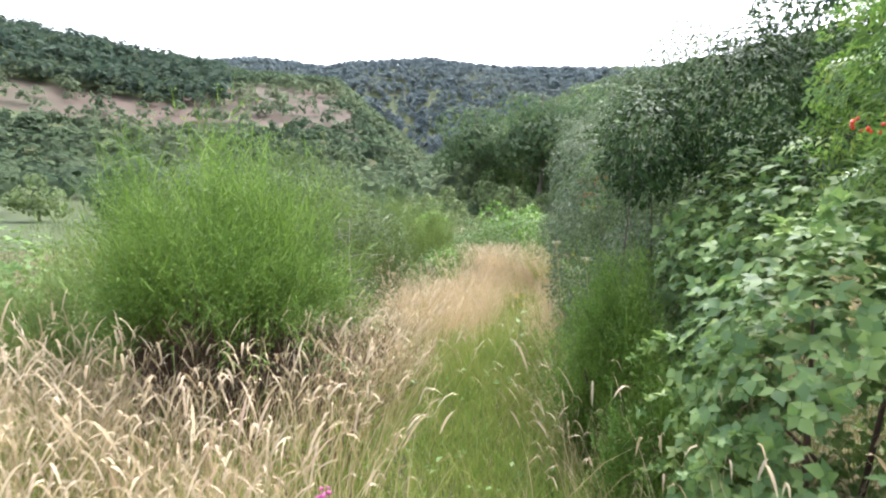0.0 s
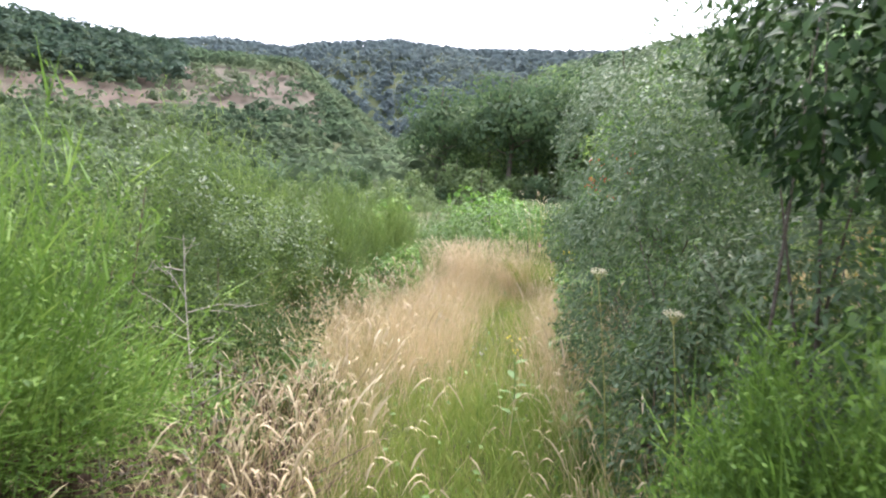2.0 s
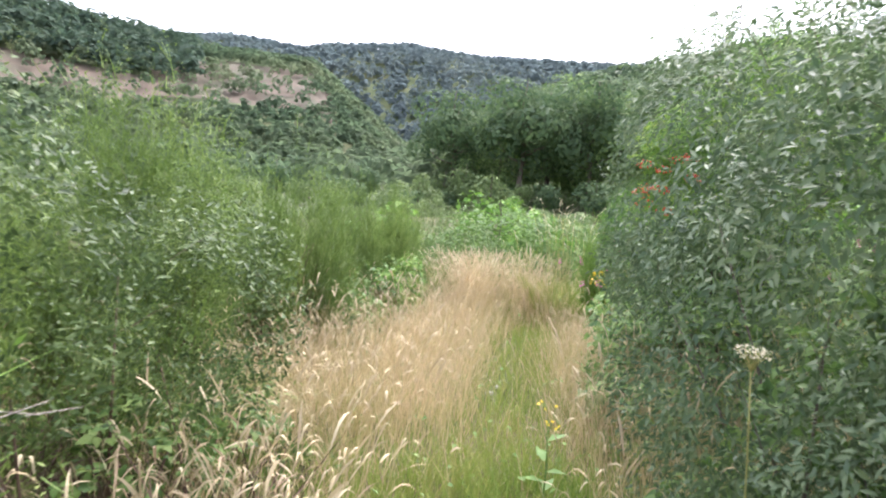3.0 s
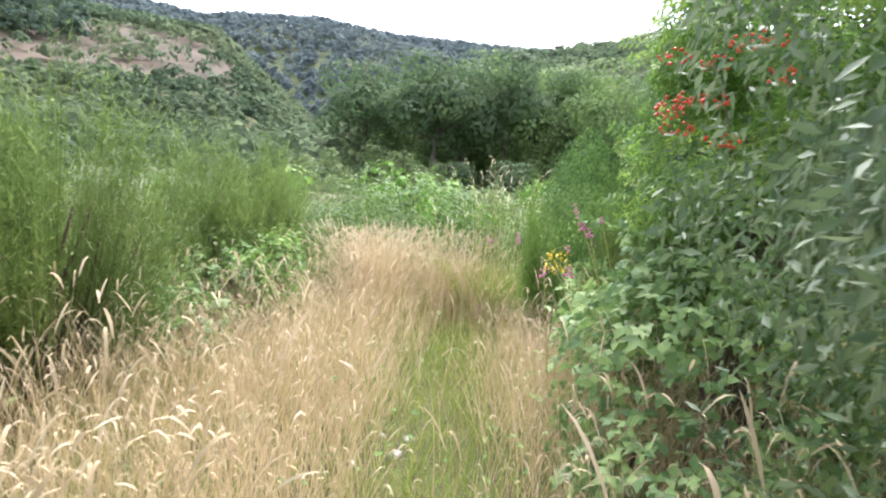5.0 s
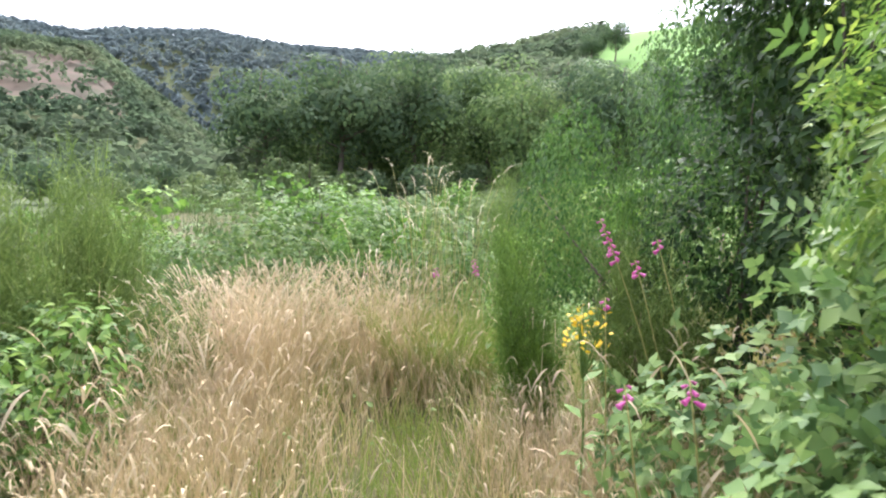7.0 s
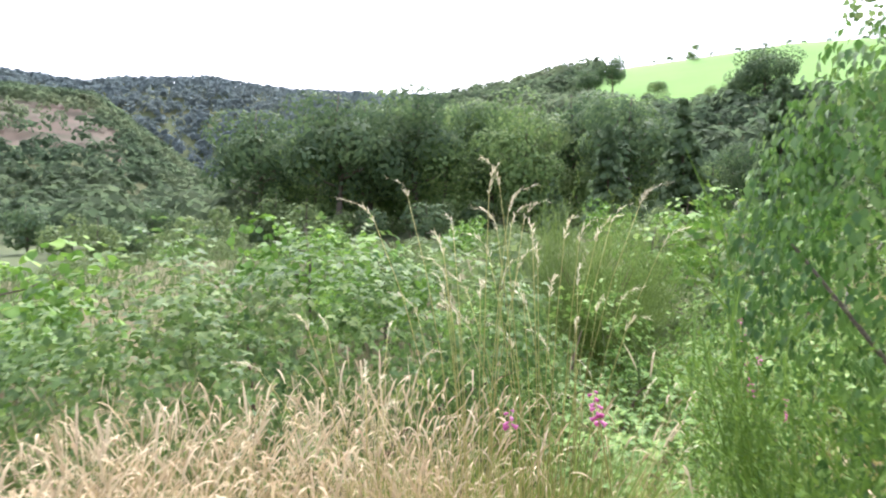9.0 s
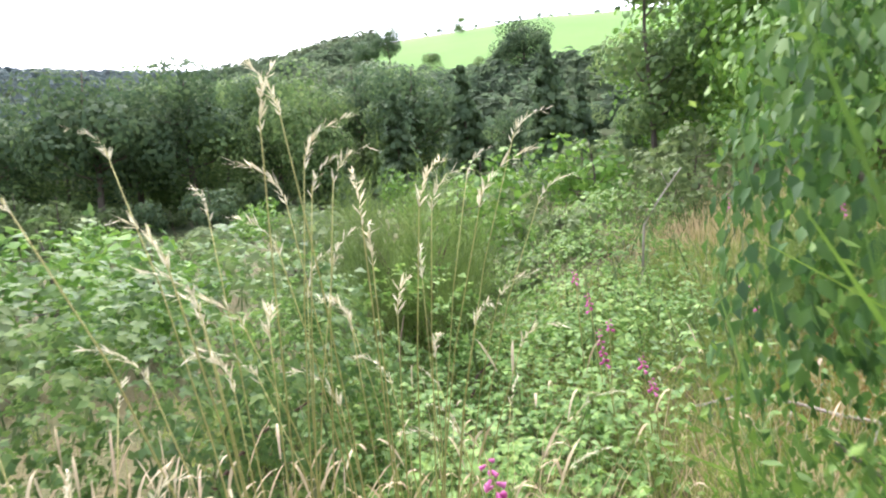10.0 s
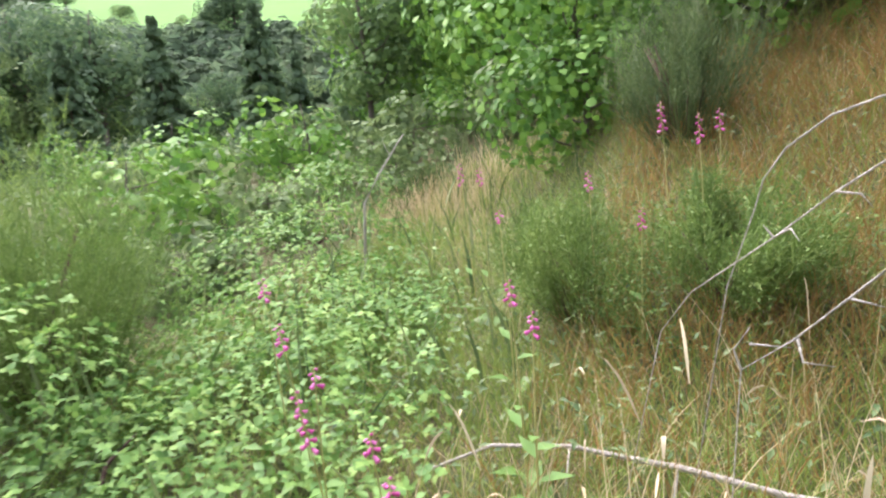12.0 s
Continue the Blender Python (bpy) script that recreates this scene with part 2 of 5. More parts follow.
def scattered(shape, place, along, up, size):
    """Copies of a small shape: its x along, its z up, sized."""
    v, t = shape
    along = unit(along)
    side = unit(np.cross(up, along))
    top = np.cross(along, side)
    s = np.asarray(size).reshape(-1, 1, 1)
    w = place[:, None] + s * (v[None, :, 0:1] * along[:, None] + v[None, :, 1:2] * side[:, None] + v[None, :, 2:3] * top[:, None])
    return w.reshape(-1, 3), (t[None] + (np.arange(len(place)) * len(v))[:, None, None]).reshape(-1, 3)


def directions(n):
    return unit(RNG.normal(size=(n, 3)))


def bumps(p, f):
    """A cheap smooth noise, about -1 to 1."""
    return (np.sin(p[:, 0] * f * 1.3 + p[:, 2] * f * 0.7) + np.sin(p[:, 1] * f * 1.7 + p[:, 0] * f * 0.4 + 1.3) + np.sin(p[:, 2] * f * 1.9 + p[:, 1] * f * 0.6 + 0.5)) / 3


# ---- the lie of the land ----
def ramp(v, a, b):
    s = np.clip((v - a) / (b - a), 0, 1)
    return s * s * (3 - 2 * s)


def land(x, y):
    x, y = np.asarray(x, float), np.asarray(y, float)
    near = -0.052 * np.clip(y, -30, 12) - 0.01 * np.clip(y - 12, 0, 40)
    foot = np.interp(y, [-5, 9, 11, 12.5, 14, 20], [2.6, 3.4, 5.4, 6.1, 9.5, 15])
    near = near + np.minimum(0.48 * np.clip(x - foot, 0, 100), 2.6) * ramp(y, 24, 10)
    near = near + 0.12 * np.clip(x - 7, 0, 20) * ramp(y, 10, 14)
    near = near - np.minimum(0.28 * np.clip(-2.6 - x, 0, 100), 9)
    near = near + 0.05 * np.sin(x * 1.7 + 0.4) * np.sin(y * 1.3)
    r = np.hypot(x - 1, y - 6)
    b = np.degrees(np.arctan2(x - 1, y - 6))
    left = np.interp(b, [-180, -75, -38, -27, -20, -11, -5, 2, 8, 180], [55, 75, 90, 83, 79, 78, 44, 6, -6, -6]) * 1.0
    left = left * ramp(r, 90, 430) - np.clip(r - 470, 0, 900) * 0.15 - 9 * ramp(r, 25, 80)
    hump = np.interp(b, [-180, -30, -18, -12, -9, -2, 4, 11, 20, 180], [120, 155, 189, 183, 193, 202, 192, 190, 186, 140])
    hump = hump * ramp(r, 380, 950) - np.clip(r - 1000, 0, 900) * 0.1 - 9
    field = np.interp(b, [-180, -8, 8, 14, 20, 23, 29, 36, 48, 60, 75, 120, 180], [20, 0, 38, 50, 55, 58, 64, 70, 73, 68, 62, 50, 40])
    field = field * np.interp(r, [35, 100, 165, 285, 400], [0, 0.1, 0.40, 1.0, 1.02]) - 2
    far = np.maximum(np.maximum(left, hump), field)
    w = ramp(r, 22, 48)
    return near * (1 - w) + far * w


def land_at(x, y):
    return float(land(x, y))


rings = np.concatenate([[0.02], np.geomspace(0.35, 3800, 120)])
spokes = np.radians(np.arange(0, 360, 0.9))
gx = 1 + rings[:, None] * np.sin(spokes)[None]
gy = 6 + rings[:, None] * np.cos(spokes)[None]
gz = land(gx, gy)
nr, ns = gx.shape
i, j = np.meshgrid(np.arange(nr - 1), np.arange(ns), indexing="ij")
a, b = (i * ns + j).ravel(), (i * ns + (j + 1) % ns).ravel()
ground_tris = np.concatenate([np.stack([a, a + ns, b + ns], 1), np.stack([a, b + ns, b], 1)])
ground_mesh = mesh_of("ground", np.stack([gx, gy, gz], -1), ground_tris, M_SOIL)
for mat in (M_HILL, M_FIELD, M_CLEAR):
    ground_mesh.materials.append(mat)
mid_r = np.tile(rings[i.ravel()], 2)
mid_b = np.tile(((np.degrees(spokes)[j.ravel()] + 180) % 360) - 180, 2)


def in_field(r, b):
    low = np.interp(b, [28, 31, 35, 50, 58, 70, 90], [205, 190, 158, 160, 158, 155, 155])
    high = np.interp(b, [28, 31.5, 35, 60, 90], [205, 215, 278, 292, 292])
    return (b > 28) & (b < 90) & (r > low) & (r < high)


def in_clearing(r, b):
    low = np.interp(b, [-60, -37, -28, -21, -9], [205, 212, 220, 232, 240])
    high = np.interp(b, [-60, -37, -26, -23, -14, -9], [258, 258, 262, 325, 335, 290])
    return (b > -60) & (b < -9) & (r > low) & (r < high)


zone = np.zeros(len(ground_tris), np.int32)
zone[mid_r > 40] = 1
zone[in_field(mid_r, mid_b)] = 2
zone[in_clearing(mid_r, mid_b)] = 3
ground_mesh.polygons.foreach_set("material_index", zone)
ground_mesh.update()
tagged(new("ground", ground_mesh), "sloping ground of soil and dry litter running out to hills", "ground", kind="structure")


# ---- far woods ----
def flake_shape():
    return np.array([(-0.5, -0.15, 0), (0.05, -0.5, 0.1), (0.5, 0.1, -0.05), (-0.1, 0.48, 0.1)], float), np.array([(0, 1, 2), (0, 2, 3)])


def wood(name, n, b0, b1, r0, r1, size, mat, label, tufts=26, skip=None, tall=1.25):
    r = np.sqrt(RNG.uniform(r0**2, r1**2, n))
    b = RNG.uniform(b0, b1, n)
    keep = ~in_field(r, b)
    if skip is not None:
        keep &= ~skip(r, b) | (RNG.uniform(size=n) < 0.22)
    r, b = r[keep], b[keep]
    n = len(r)
    x, y = 1 + r * np.sin(np.radians(b)), 6 + r * np.cos(np.radians(b))
    c = np.stack([x, y, land(x, y)], 1)
    s = RNG.uniform(0.65, 1.25, n) * size
    d = directions(n * tufts).reshape(n, tufts, 3)
    d[..., 2] = np.abs(d[..., 2]) * 1.1 - 0.25
    p = c[:, None] + s[:, None, None] * (d * np.array([0.5, 0.5, 0.5 * tall]) * RNG.uniform(0.8, 1.08, (n, tufts, 1)) + np.array([0, 0, 0.42 * tall]))
    p, d = p.reshape(-1, 3), d.reshape(-1, 3)
    v, t = scattered(flake_shape(), p, np.cross(d, directions(len(d))), 0.55 * d + 0.25 * directions(len(d)) + (0, 0, 0.8), np.repeat(s, tufts) * RNG.uniform(0.6, 1.0, len(d)) * 1.9 / math.sqrt(tufts))
    tagged(new(name, mesh_of(name, v, t, mat)), label, "woodland", kind="stuff")


wood("far_wood", 5200, -46, 6, 150, 455, 5.2, M_FARWOOD, "dense mixed woodland covering the hillside across the valley", 26, skip=in_clearing)
wood("far_wood", 900, -50, -21, 262, 430, 6.5, M_DARKWOOD, "dark conifer stand above the felled slope", 22, tall=1.6)
wood("far_wood", 5000, -22, 20, 480, 965, 8.5, M_HAZEWOOD, "conifer plantation on the distant ridge with blue haze mixed into its colour", 12)
wood("far_wood", 1500, 0, 33, 100, 300, 6.5, M_FARWOOD, "broadleaf woodland on the rising slope", 34)
wood("far_wood", 600, 33, 100, 90, 158, 5.5, M_FARWOOD, "broadleaf woodland on the slope below the meadow", 34)
wood("far_wood", 420, -60, 14, 62, 165, 5, M_FARWOOD, "low scrub and young trees on the valley side", 60)


# ---- woodland trees ----
def lobed_crown(centre, radii, lobes, per_lobe, leaf, squash=0.8, shape=None, lobe_size=(0.35, 0.6), droop=0.0, loose=0.5):
    """Leaf tufts on many rounded lobes inside a crown, with gaps between them."""
    centre, radii = np.array(centre, float), np.array(radii, float)
    d = directions(lobes)
    c = centre + d * radii * RNG.uniform(0.35, 0.85, (lobes, 1))
    s = RNG.uniform(*lobe_size, lobes) * radii.min()
    k = directions(lobes * per_lobe).reshape(lobes, per_lobe, 3)
    p = (c[:, None] + k * s[:, None, None] * np.array([1.1, 1.1, squash]) * RNG.uniform(0.98 - 0.4 * loose, 1.08, (lobes, per_lobe, 1))).reshape(-1, 3)
    k = k.reshape(-1, 3)
    along = np.cross(k, directions(len(k))) + np.array([0, 0, -droop])
    up = k + loose * directions(len(k)) + np.array([0, 0, loose])
    return c, scattered(shape or tuft_shape(), p, along, up, RNG.uniform(0.6, 1.25, len(p)) * leaf)


def tree(name, height, spread, mat, label, lobes=16, per_lobe=90, leaf=0.42, bare=0.25, trunk=None, category="tree", loose=0.5):
    """A trunk with limbs that reach the lobes of its crown. Stands at the origin."""
    base = new(name)
    crown_h = height * (1 - bare)
    c, leaves = lobed_crown((0, 0, height * bare + crown_h * 0.46), (spread / 2, spread / 2, crown_h * 0.52), lobes, per_lobe, leaf, loose=loose)
    r0 = trunk or height * 0.018
    wob = RNG.normal(0, 0.02 * height, (6, 2))
    wob[0] = 0
    stem = [(wob[q, 0] * 0.6, wob[q, 1] * 0.6, height * 0.85 * q / 5 - (0.3 if q == 0 else 0)) for q in range(6)]
    bits = [tube(stem, [r0 * 1.35, r0, r0 * 0.8, r0 * 0.6, r0 * 0.4, r0 * 0.15])]
    part("trunk", mesh_of("trunk", *bits[0], M_BARK), base)
    limbs = []
    for q in range(min(lobes, 12)):
        z = max(height * bare * 0.9, min(height * 0.7, c[q, 2] - 0.12 * height))
        s = np.interp(z / (height * 0.85) * 5, range(6), [p[0] for p in stem]), np.interp(z / (height * 0.85) * 5, range(6), [p[1] for p in stem]), z
        mid = (np.array(s) + c[q]) / 2 + (0, 0, -0.03 * height)
        limbs.append(tube([s, mid, c[q]], [r0 * 0.4, r0 * 0.26, r0 * 0.08], 5))
    tagged(part("branchwork", mesh_of("branchwork", *joined(*limbs), M_BARK), base), kind="stuff")
    part("crown", mesh_of("crown", *leaves, mat), base)
    return tagged(base, label, category)


def conifer(name, height, spread, mat, label, tiers=15):
    """A spruce: whorls of drooping boughs, each hung with sprays, shorter towards the tip."""
    base = new(name)
    part("trunk", mesh_of("trunk", *tube([(0, 0, -0.3), (0, 0, height * 0.5), (0, 0, height)], [height * 0.02, height * 0.012, 0.02]), M_BARK), base)
    ps, ds, boughs = [], [], []
    for q in range(tiers):
        f = q / (tiers - 1)
        reach = spread / 2 * (1 - f) ** 0.85 + 0.12
        for k in range(int(9 - 4 * f)):
            a = k * 2.4 + q * 1.1 + RNG.uniform(-0.3, 0.3)
            z = height * (0.06 + 0.92 * f) + RNG.normal(0, 0.02 * height)
            go = np.array([math.cos(a), math.sin(a), -0.28]) * reach * RNG.uniform(0.75, 1.12)
            if q % 3 == 0 and k < 4:
                boughs.append(tube([(0, 0, z), go * 0.5 + (0, 0, z), go + (0, 0, z)], [0.03, 0.02, 0.008], 4))
            m = int(16 + 24 * (1 - f))
            u = RNG.uniform(0.1, 1.0, m) ** 0.7
            side = np.array([-math.sin(a), math.cos(a), 0]) * RNG.normal(0, 0.16, (m, 1)) * reach
            ps.append(np.array([0, 0, z]) + u[:, None] * go + side * (0.4 + u[:, None]) + RNG.normal(0, 0.05, (m, 3)))
            ds.append(np.tile(go / reach, (m, 1)) + 0.5 * directions(m))
    p, d = np.concatenate(ps), np.concatenate(ds)
    tagged(part("branchwork", mesh_of("branchwork", *joined(*boughs), M_BARK), base), kind="stuff")
    part("crown", mesh_of("crown", *scattered(tuft_shape(), p, np.cross(d, directions(len(p))), directions(len(p)) * 0.5 + unit(d) * 0.9 + (0, 0, 0.7), RNG.uniform(0.5, 1.1, len(p)) * height * 0.06), mat), base)
    return tagged(base, label, "tree")


BIG = [
    tree("woodland_tree", 11.5, 9, M_TREE, "broad dark green broadleaf tree at the wood's edge", 17, 330, 0.29, 0.08, loose=0.25),
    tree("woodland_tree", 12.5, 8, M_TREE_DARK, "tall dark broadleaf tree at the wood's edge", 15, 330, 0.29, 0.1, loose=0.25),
    tree("woodland_tree", 10.5, 8.5, M_TREE, "rounded mid green broadleaf tree at the wood's edge", 15, 330, 0.29, 0.05, loose=0.25),
    tree("woodland_tree", 11, 7, M_TREE_LIGHT, "lighter green broadleaf tree at the wood's edge", 14, 330, 0.29, 0.08, loose=0.25),
]
SMALL = [
    tree("small_tree", 5.5, 3.6, M_TREE_LIGHT, "small pale green birch below the wood", 12, 60, 0.3, 0.05),
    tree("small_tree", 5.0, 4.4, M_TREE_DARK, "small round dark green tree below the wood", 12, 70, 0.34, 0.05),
    tree("small_tree", 4.2, 4.6, M_TREE_LIGHT, "low rounded sallow below the wood", 12, 60, 0.32, 0.02),
]
CON = [
    conifer("conifer", 8.0, 4.4, M_SPRUCE, "young grey-green conifer in the valley wood"),
]


def planted(kind, bearing, r, scale=1.0, first=[], sink=0.0):
    x, y = 1 + r * math.sin(radians(bearing)), 6 + r * math.cos(radians(bearing))
    m = pose(x, y, land_at(x, y) - sink, 0, 0, random.uniform(0, 360))
    if kind.name not in first:
        first.append(kind.name)
        kind.matrix_basis = m
        kind.scale = (scale,) * 3
        return kind
    ob = copy_thing(kind, m)
    ob.scale = (scale * random.uniform(0.93, 1.07),) * 3
    return ob


# the dark wood ahead, along its front and behind it
for k in range(15):
    planted(BIG[(k * 3 + k // 4) % 4 if k % 3 else 1], 1.5 + k * 2.35 + random.uniform(-0.6, 0.6), 60 + 6 * math.sin(k * 1.7), random.uniform(0.82, 1.2))
for k in range(11):
    planted(BIG[(k * 5 + 2) % 4], 2.5 + k * 2.7 + random.uniform(-1, 1), 76 + 6 * math.sin(k * 2.1), random.uniform(0.98, 1.12))
for k in range(8):
    planted(BIG[(k * 7 + 1) % 4], 6 + k * 3.2 + random.uniform(-1, 1), 98 + 8 * math.sin(k * 1.3), random.uniform(1.0, 1.15))
for k in range(13):
    planted(BIG[(k * 3) % 4], 34 + k * 3.1 + random.uniform(-1, 1), 56 + 8 * math.sin(k * 1.9), random.uniform(0.5, 0.66))
for bearing, r, s, kind in ((-6.6, 74, 1.05, 1), (-8.5, 70, 0.8, 1), (3.2, 52, 0.95, 0), (-1.5, 50, 0.9, 2), (1.2, 55, 0.8, 0), (5.8, 46, 0.8, 0), (-12, 60, 0.9, 2), (-15, 68, 1.0, 1), (-4, 44, 0.75, 2), (-19, 58, 0.9, 2), (-24, 52, 0.9, 1), (-29, 60, 1.0, 2), (-34, 50, 0.9, 1), (-39, 56, 1.0, 2), (-10, 47, 0.7, 0)):
    planted(SMALL[kind], bearing, r, s)
for k in range(22):
    planted(SMALL[(1, 2, 1, 0)[k % 4]], -8 + k * 2.4 + random.uniform(-0.8, 0.8), 51 + 4 * math.sin(k * 2.3), random.uniform(0.45, 0.75))
for bearing, r, s, kind in ((31, 36, 0.75, 0), (37, 38, 0.9, 0), (43.5, 34, 0.85, 0), (47, 40, 0.8, 0), (51, 37, 0.7, 0), (27, 42, 0.6, 0), (56, 33, 0.7, 0)):
    planted(CON[kind], bearing, r, s)
for bearing, r, s, kind in ((40.9, 272, 0.65, 2), (37.5, 170, 0.8, 2), (42.0, 165, 0.62, 3), (45.9, 152, 1.35, 1), (44.3, 156, 0.95, 1), (31.9, 205, 1.0, 1), (34.0, 208, 1.15, 1), (43.5, 160, 0.6, 0), (52, 158, 0.6, 2)):
    planted(BIG[kind], bearing, r, s)
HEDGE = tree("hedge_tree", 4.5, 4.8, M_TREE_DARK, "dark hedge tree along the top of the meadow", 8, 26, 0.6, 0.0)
hedge_b = np.linspace(35.5, 76, 24)
for q in hedge_b:
    planted(HEDGE, q + random.uniform(-0.5, 0.5), 291 + random.uniform(-2, 2), random.uniform(0.55, 0.8))

# trees beyond the scrub where the walk bends
edge = tree("slender_tree", 8.0, 3.6, M_TREE, "slender ash with an open crown above the scrub", 16, 170, 0.17, 0.1, trunk=0.09)
edge.matrix_basis = pose(17.6, 20.9, land_at(17.6, 20.9))
fresh = tree("leafy_tree", 7.0, 5.0, M_TREE_FRESH, "bright green leafy tree at the edge of the scrub", 24, 150, 0.2, 0.04, trunk=0.1)
fresh.matrix_basis = pose(15.5, 15.6, land_at(15.5, 15.6) - 0.3)
for x, y, s, turn in ((18.5, 17.5, 1.1, 80), (14.5, 12.6, 0.9, 170), (19.5, 13.5, 1.15, 240), (22, 22, 1.1, 20), (24, 17, 1.2, 130), (10.4, 13.4, 0.5, 300), (10.6, 11.6, 0.6, 40), (9.9, 10.2, 0.5, 200), (12.6, 12.2, 0.8, 90)):
    ob = copy_thing(fresh, pose(x, y, land_at(x, y) - 0.3, 0, 0, turn))
    ob.scale = (s,) * 3


SCRUB = [
    tree("shrub", 1.5, 2.8, M_TREE_LIGHT, "low pale green scrub bush in the hollow", 12, 64, 0.12, 0.0, category="shrub"),
    tree("shrub", 1.9, 2.4, M_TREE_FRESH, "green scrub bush in the hollow", 12, 64, 0.12, 0.0, category="shrub"),
    tree("shrub", 1.3, 3.0, M_TREE_LIGHT, "spreading pale scrub bush in the hollow", 12, 64, 0.12, 0.0, category="shrub"),
]
for k in range(46):
    b, r = -34 + (k * 37 % 101) * 1.13, 14 + 32 * ((k * 29 % 46) / 46)
    if r > 17 or not 20 < b < 75:
        planted(SCRUB[k % 3], b, r, random.uniform(0.65, 1.05), sink=0.3)
for k, (x, y, s) in enumerate(((8.0, 18.6, 1.1), (10.2, 20.2, 1.2), (6.8, 20.8, 1.2), (12.4, 19.2, 1.2), (9.6, 17.8, 0.8), (5.2, 18.6, 1.1), (3.2, 18.2, 1.0), (1.2, 17.8, 1.0), (13.8, 17.6, 1.1), (-1.0, 17.0, 1.0), (7.4, 17.2, 0.8), (11.6, 16.8, 0.9), (2.4, 20.6, 1.2), (13.0, 15.0, 1.0), (15.6, 22.0, 1.2), (12.2, 22.6, 1.2), (4.4, 22.5, 1.3))):
    ob = copy_thing(SCRUB[(1, 2, 0)[k % 3]], pose(x, y, land_at(x, y) - 0.2, 0, 0, 47 * k))
    ob.scale = (s,) * 3


# ---- shrubs beside the path ----
def broom(name, x, y, radius, height, mat, label, whips=1500, width=0.0065, dead=0.25, base_spread=0.3, tilt=(0, 0), leaflets=12, leaflet=0.028, bare=0.35, lift=0.0):
    """A bush of many upright green whips with short side twigs; bare brown stems carry them from the height lift."""
    base = new(name)
    base.matrix_basis = pose(x, y, land_at(x, y))
    tufts = max(8, whips // 26)
    own = RNG.integers(0, tufts, whips)
    u = np.clip(np.sqrt(RNG.uniform(0, 1, tufts))[own] + RNG.normal(0, 0.075, whips), 0, 1.08)
    a = RNG.uniform(0, 2 * np.pi, tufts)[own] + RNG.normal(0, 0.13, whips) / np.maximum(u, 0.35)
    rise = RNG.uniform(0.72, 1.08, tufts)[own]
    start = np.stack([np.cos(a) * u * radius * base_spread, np.sin(a) * u * radius * base_spread, lift * RNG.uniform(0.75, 1.1, whips) - 0.02], 1)
    lump = 1 + 0.25 * np.sin(a * 3 + x * 5) + 0.15 * np.sin(a * 7 + y * 3)
    tall = 1 + 0.16 * np.sin(a * 2 + y) * u + 0.10 * np.sin(a * 5 + x)
    reach = radius * u * lump * RNG.uniform(0.75, 1.12, whips)
    tip = np.stack([np.cos(a) * reach + tilt[0], np.sin(a) * reach + tilt[1], height * tall * rise * np.sqrt(np.clip(1.06 - 0.72 * u**2, 0.05, 2)) * RNG.uniform(0.6, 1.0, whips) ** 0.5], 1)
    free = np.abs(x + tip[:, 0] - path_x(y + tip[:, 1])) > RNG.uniform(0.38, 0.47, whips)
    a, reach, start, tip = a[free], reach[free], start[free], tip[free]
    whips = len(a)
    bend = np.stack([np.cos(a) * reach * 0.18, np.sin(a) * reach * 0.18, -0.02 * height + 0 * a], 1)
    ribs = [ribbons(start, tip, bend, RNG.uniform(0.8, 1.3, whips) * width * 0.75, 4)]
    m = 8
    s = RNG.uniform(bare, 1.0, (whips, m, 1))
    ctrl = (start + tip) / 2 + bend
    on = ((1 - s) ** 2 * start[:, None] + 2 * s * (1 - s) * ctrl[:, None] + s**2 * tip[:, None]).reshape(-1, 3)
    out = unit(np.repeat(tip - start, m, 0)) + 0.8 * directions(whips * m)
    ribs.append(ribbons(on, on + unit(out) * RNG.uniform(0.07, 0.24, (len(on), 1)), 0.02 * directions(len(on)), RNG.uniform(0.8, 1.4, len(on)) * width * 1.2, 1))
    q = whips * leaflets
    w = RNG.integers(0, len(on), q)
    ribs.append(scattered(narrow_shape(0.4), on[w] + 0.07 * directions(q) + unit(out[w]) * 0.06, directions(q) + (0, 0, 0.4), directions(q), RNG.uniform(0.6, 1.3, q) * leaflet))
    tagged(part("foliage", mesh_of("foliage", *joined(*ribs), mat), base), kind="stuff")
    q = min(whips, int(whips * dead))
    low = start[:q] + (tip[:q] - start[:q]) * RNG.uniform(0.35, 0.6, (q, 1)) * (0.3 if lift else 1) + 0.15 * radius * directions(q)
    root = start[:q] * (0.7, 0.7, 0) - (0, 0, 0.02)
    tagged(part("dead_wood", mesh_of("dead_wood", *ribbons(root, low, bend[:q], RNG.uniform(0.6, 1.6, q) * 0.011, 3), M_DEAD), base, label="bare brown stems"), kind="stuff")
    for k in range(4):
        w = RNG.uniform(0, 2 * np.pi)
        e = np.array([math.cos(w) * radius * 0.4, math.sin(w) * radius * 0.4, height * 0.55])
        part("stem", mesh_of("stem", *tube([(0, 0, -0.05), e * (0.35, 0.35, 0.5), e], [0.022, 0.015, 0.006], 5), M_DEAD), base)
    return tagged(base, label, "broom bush")


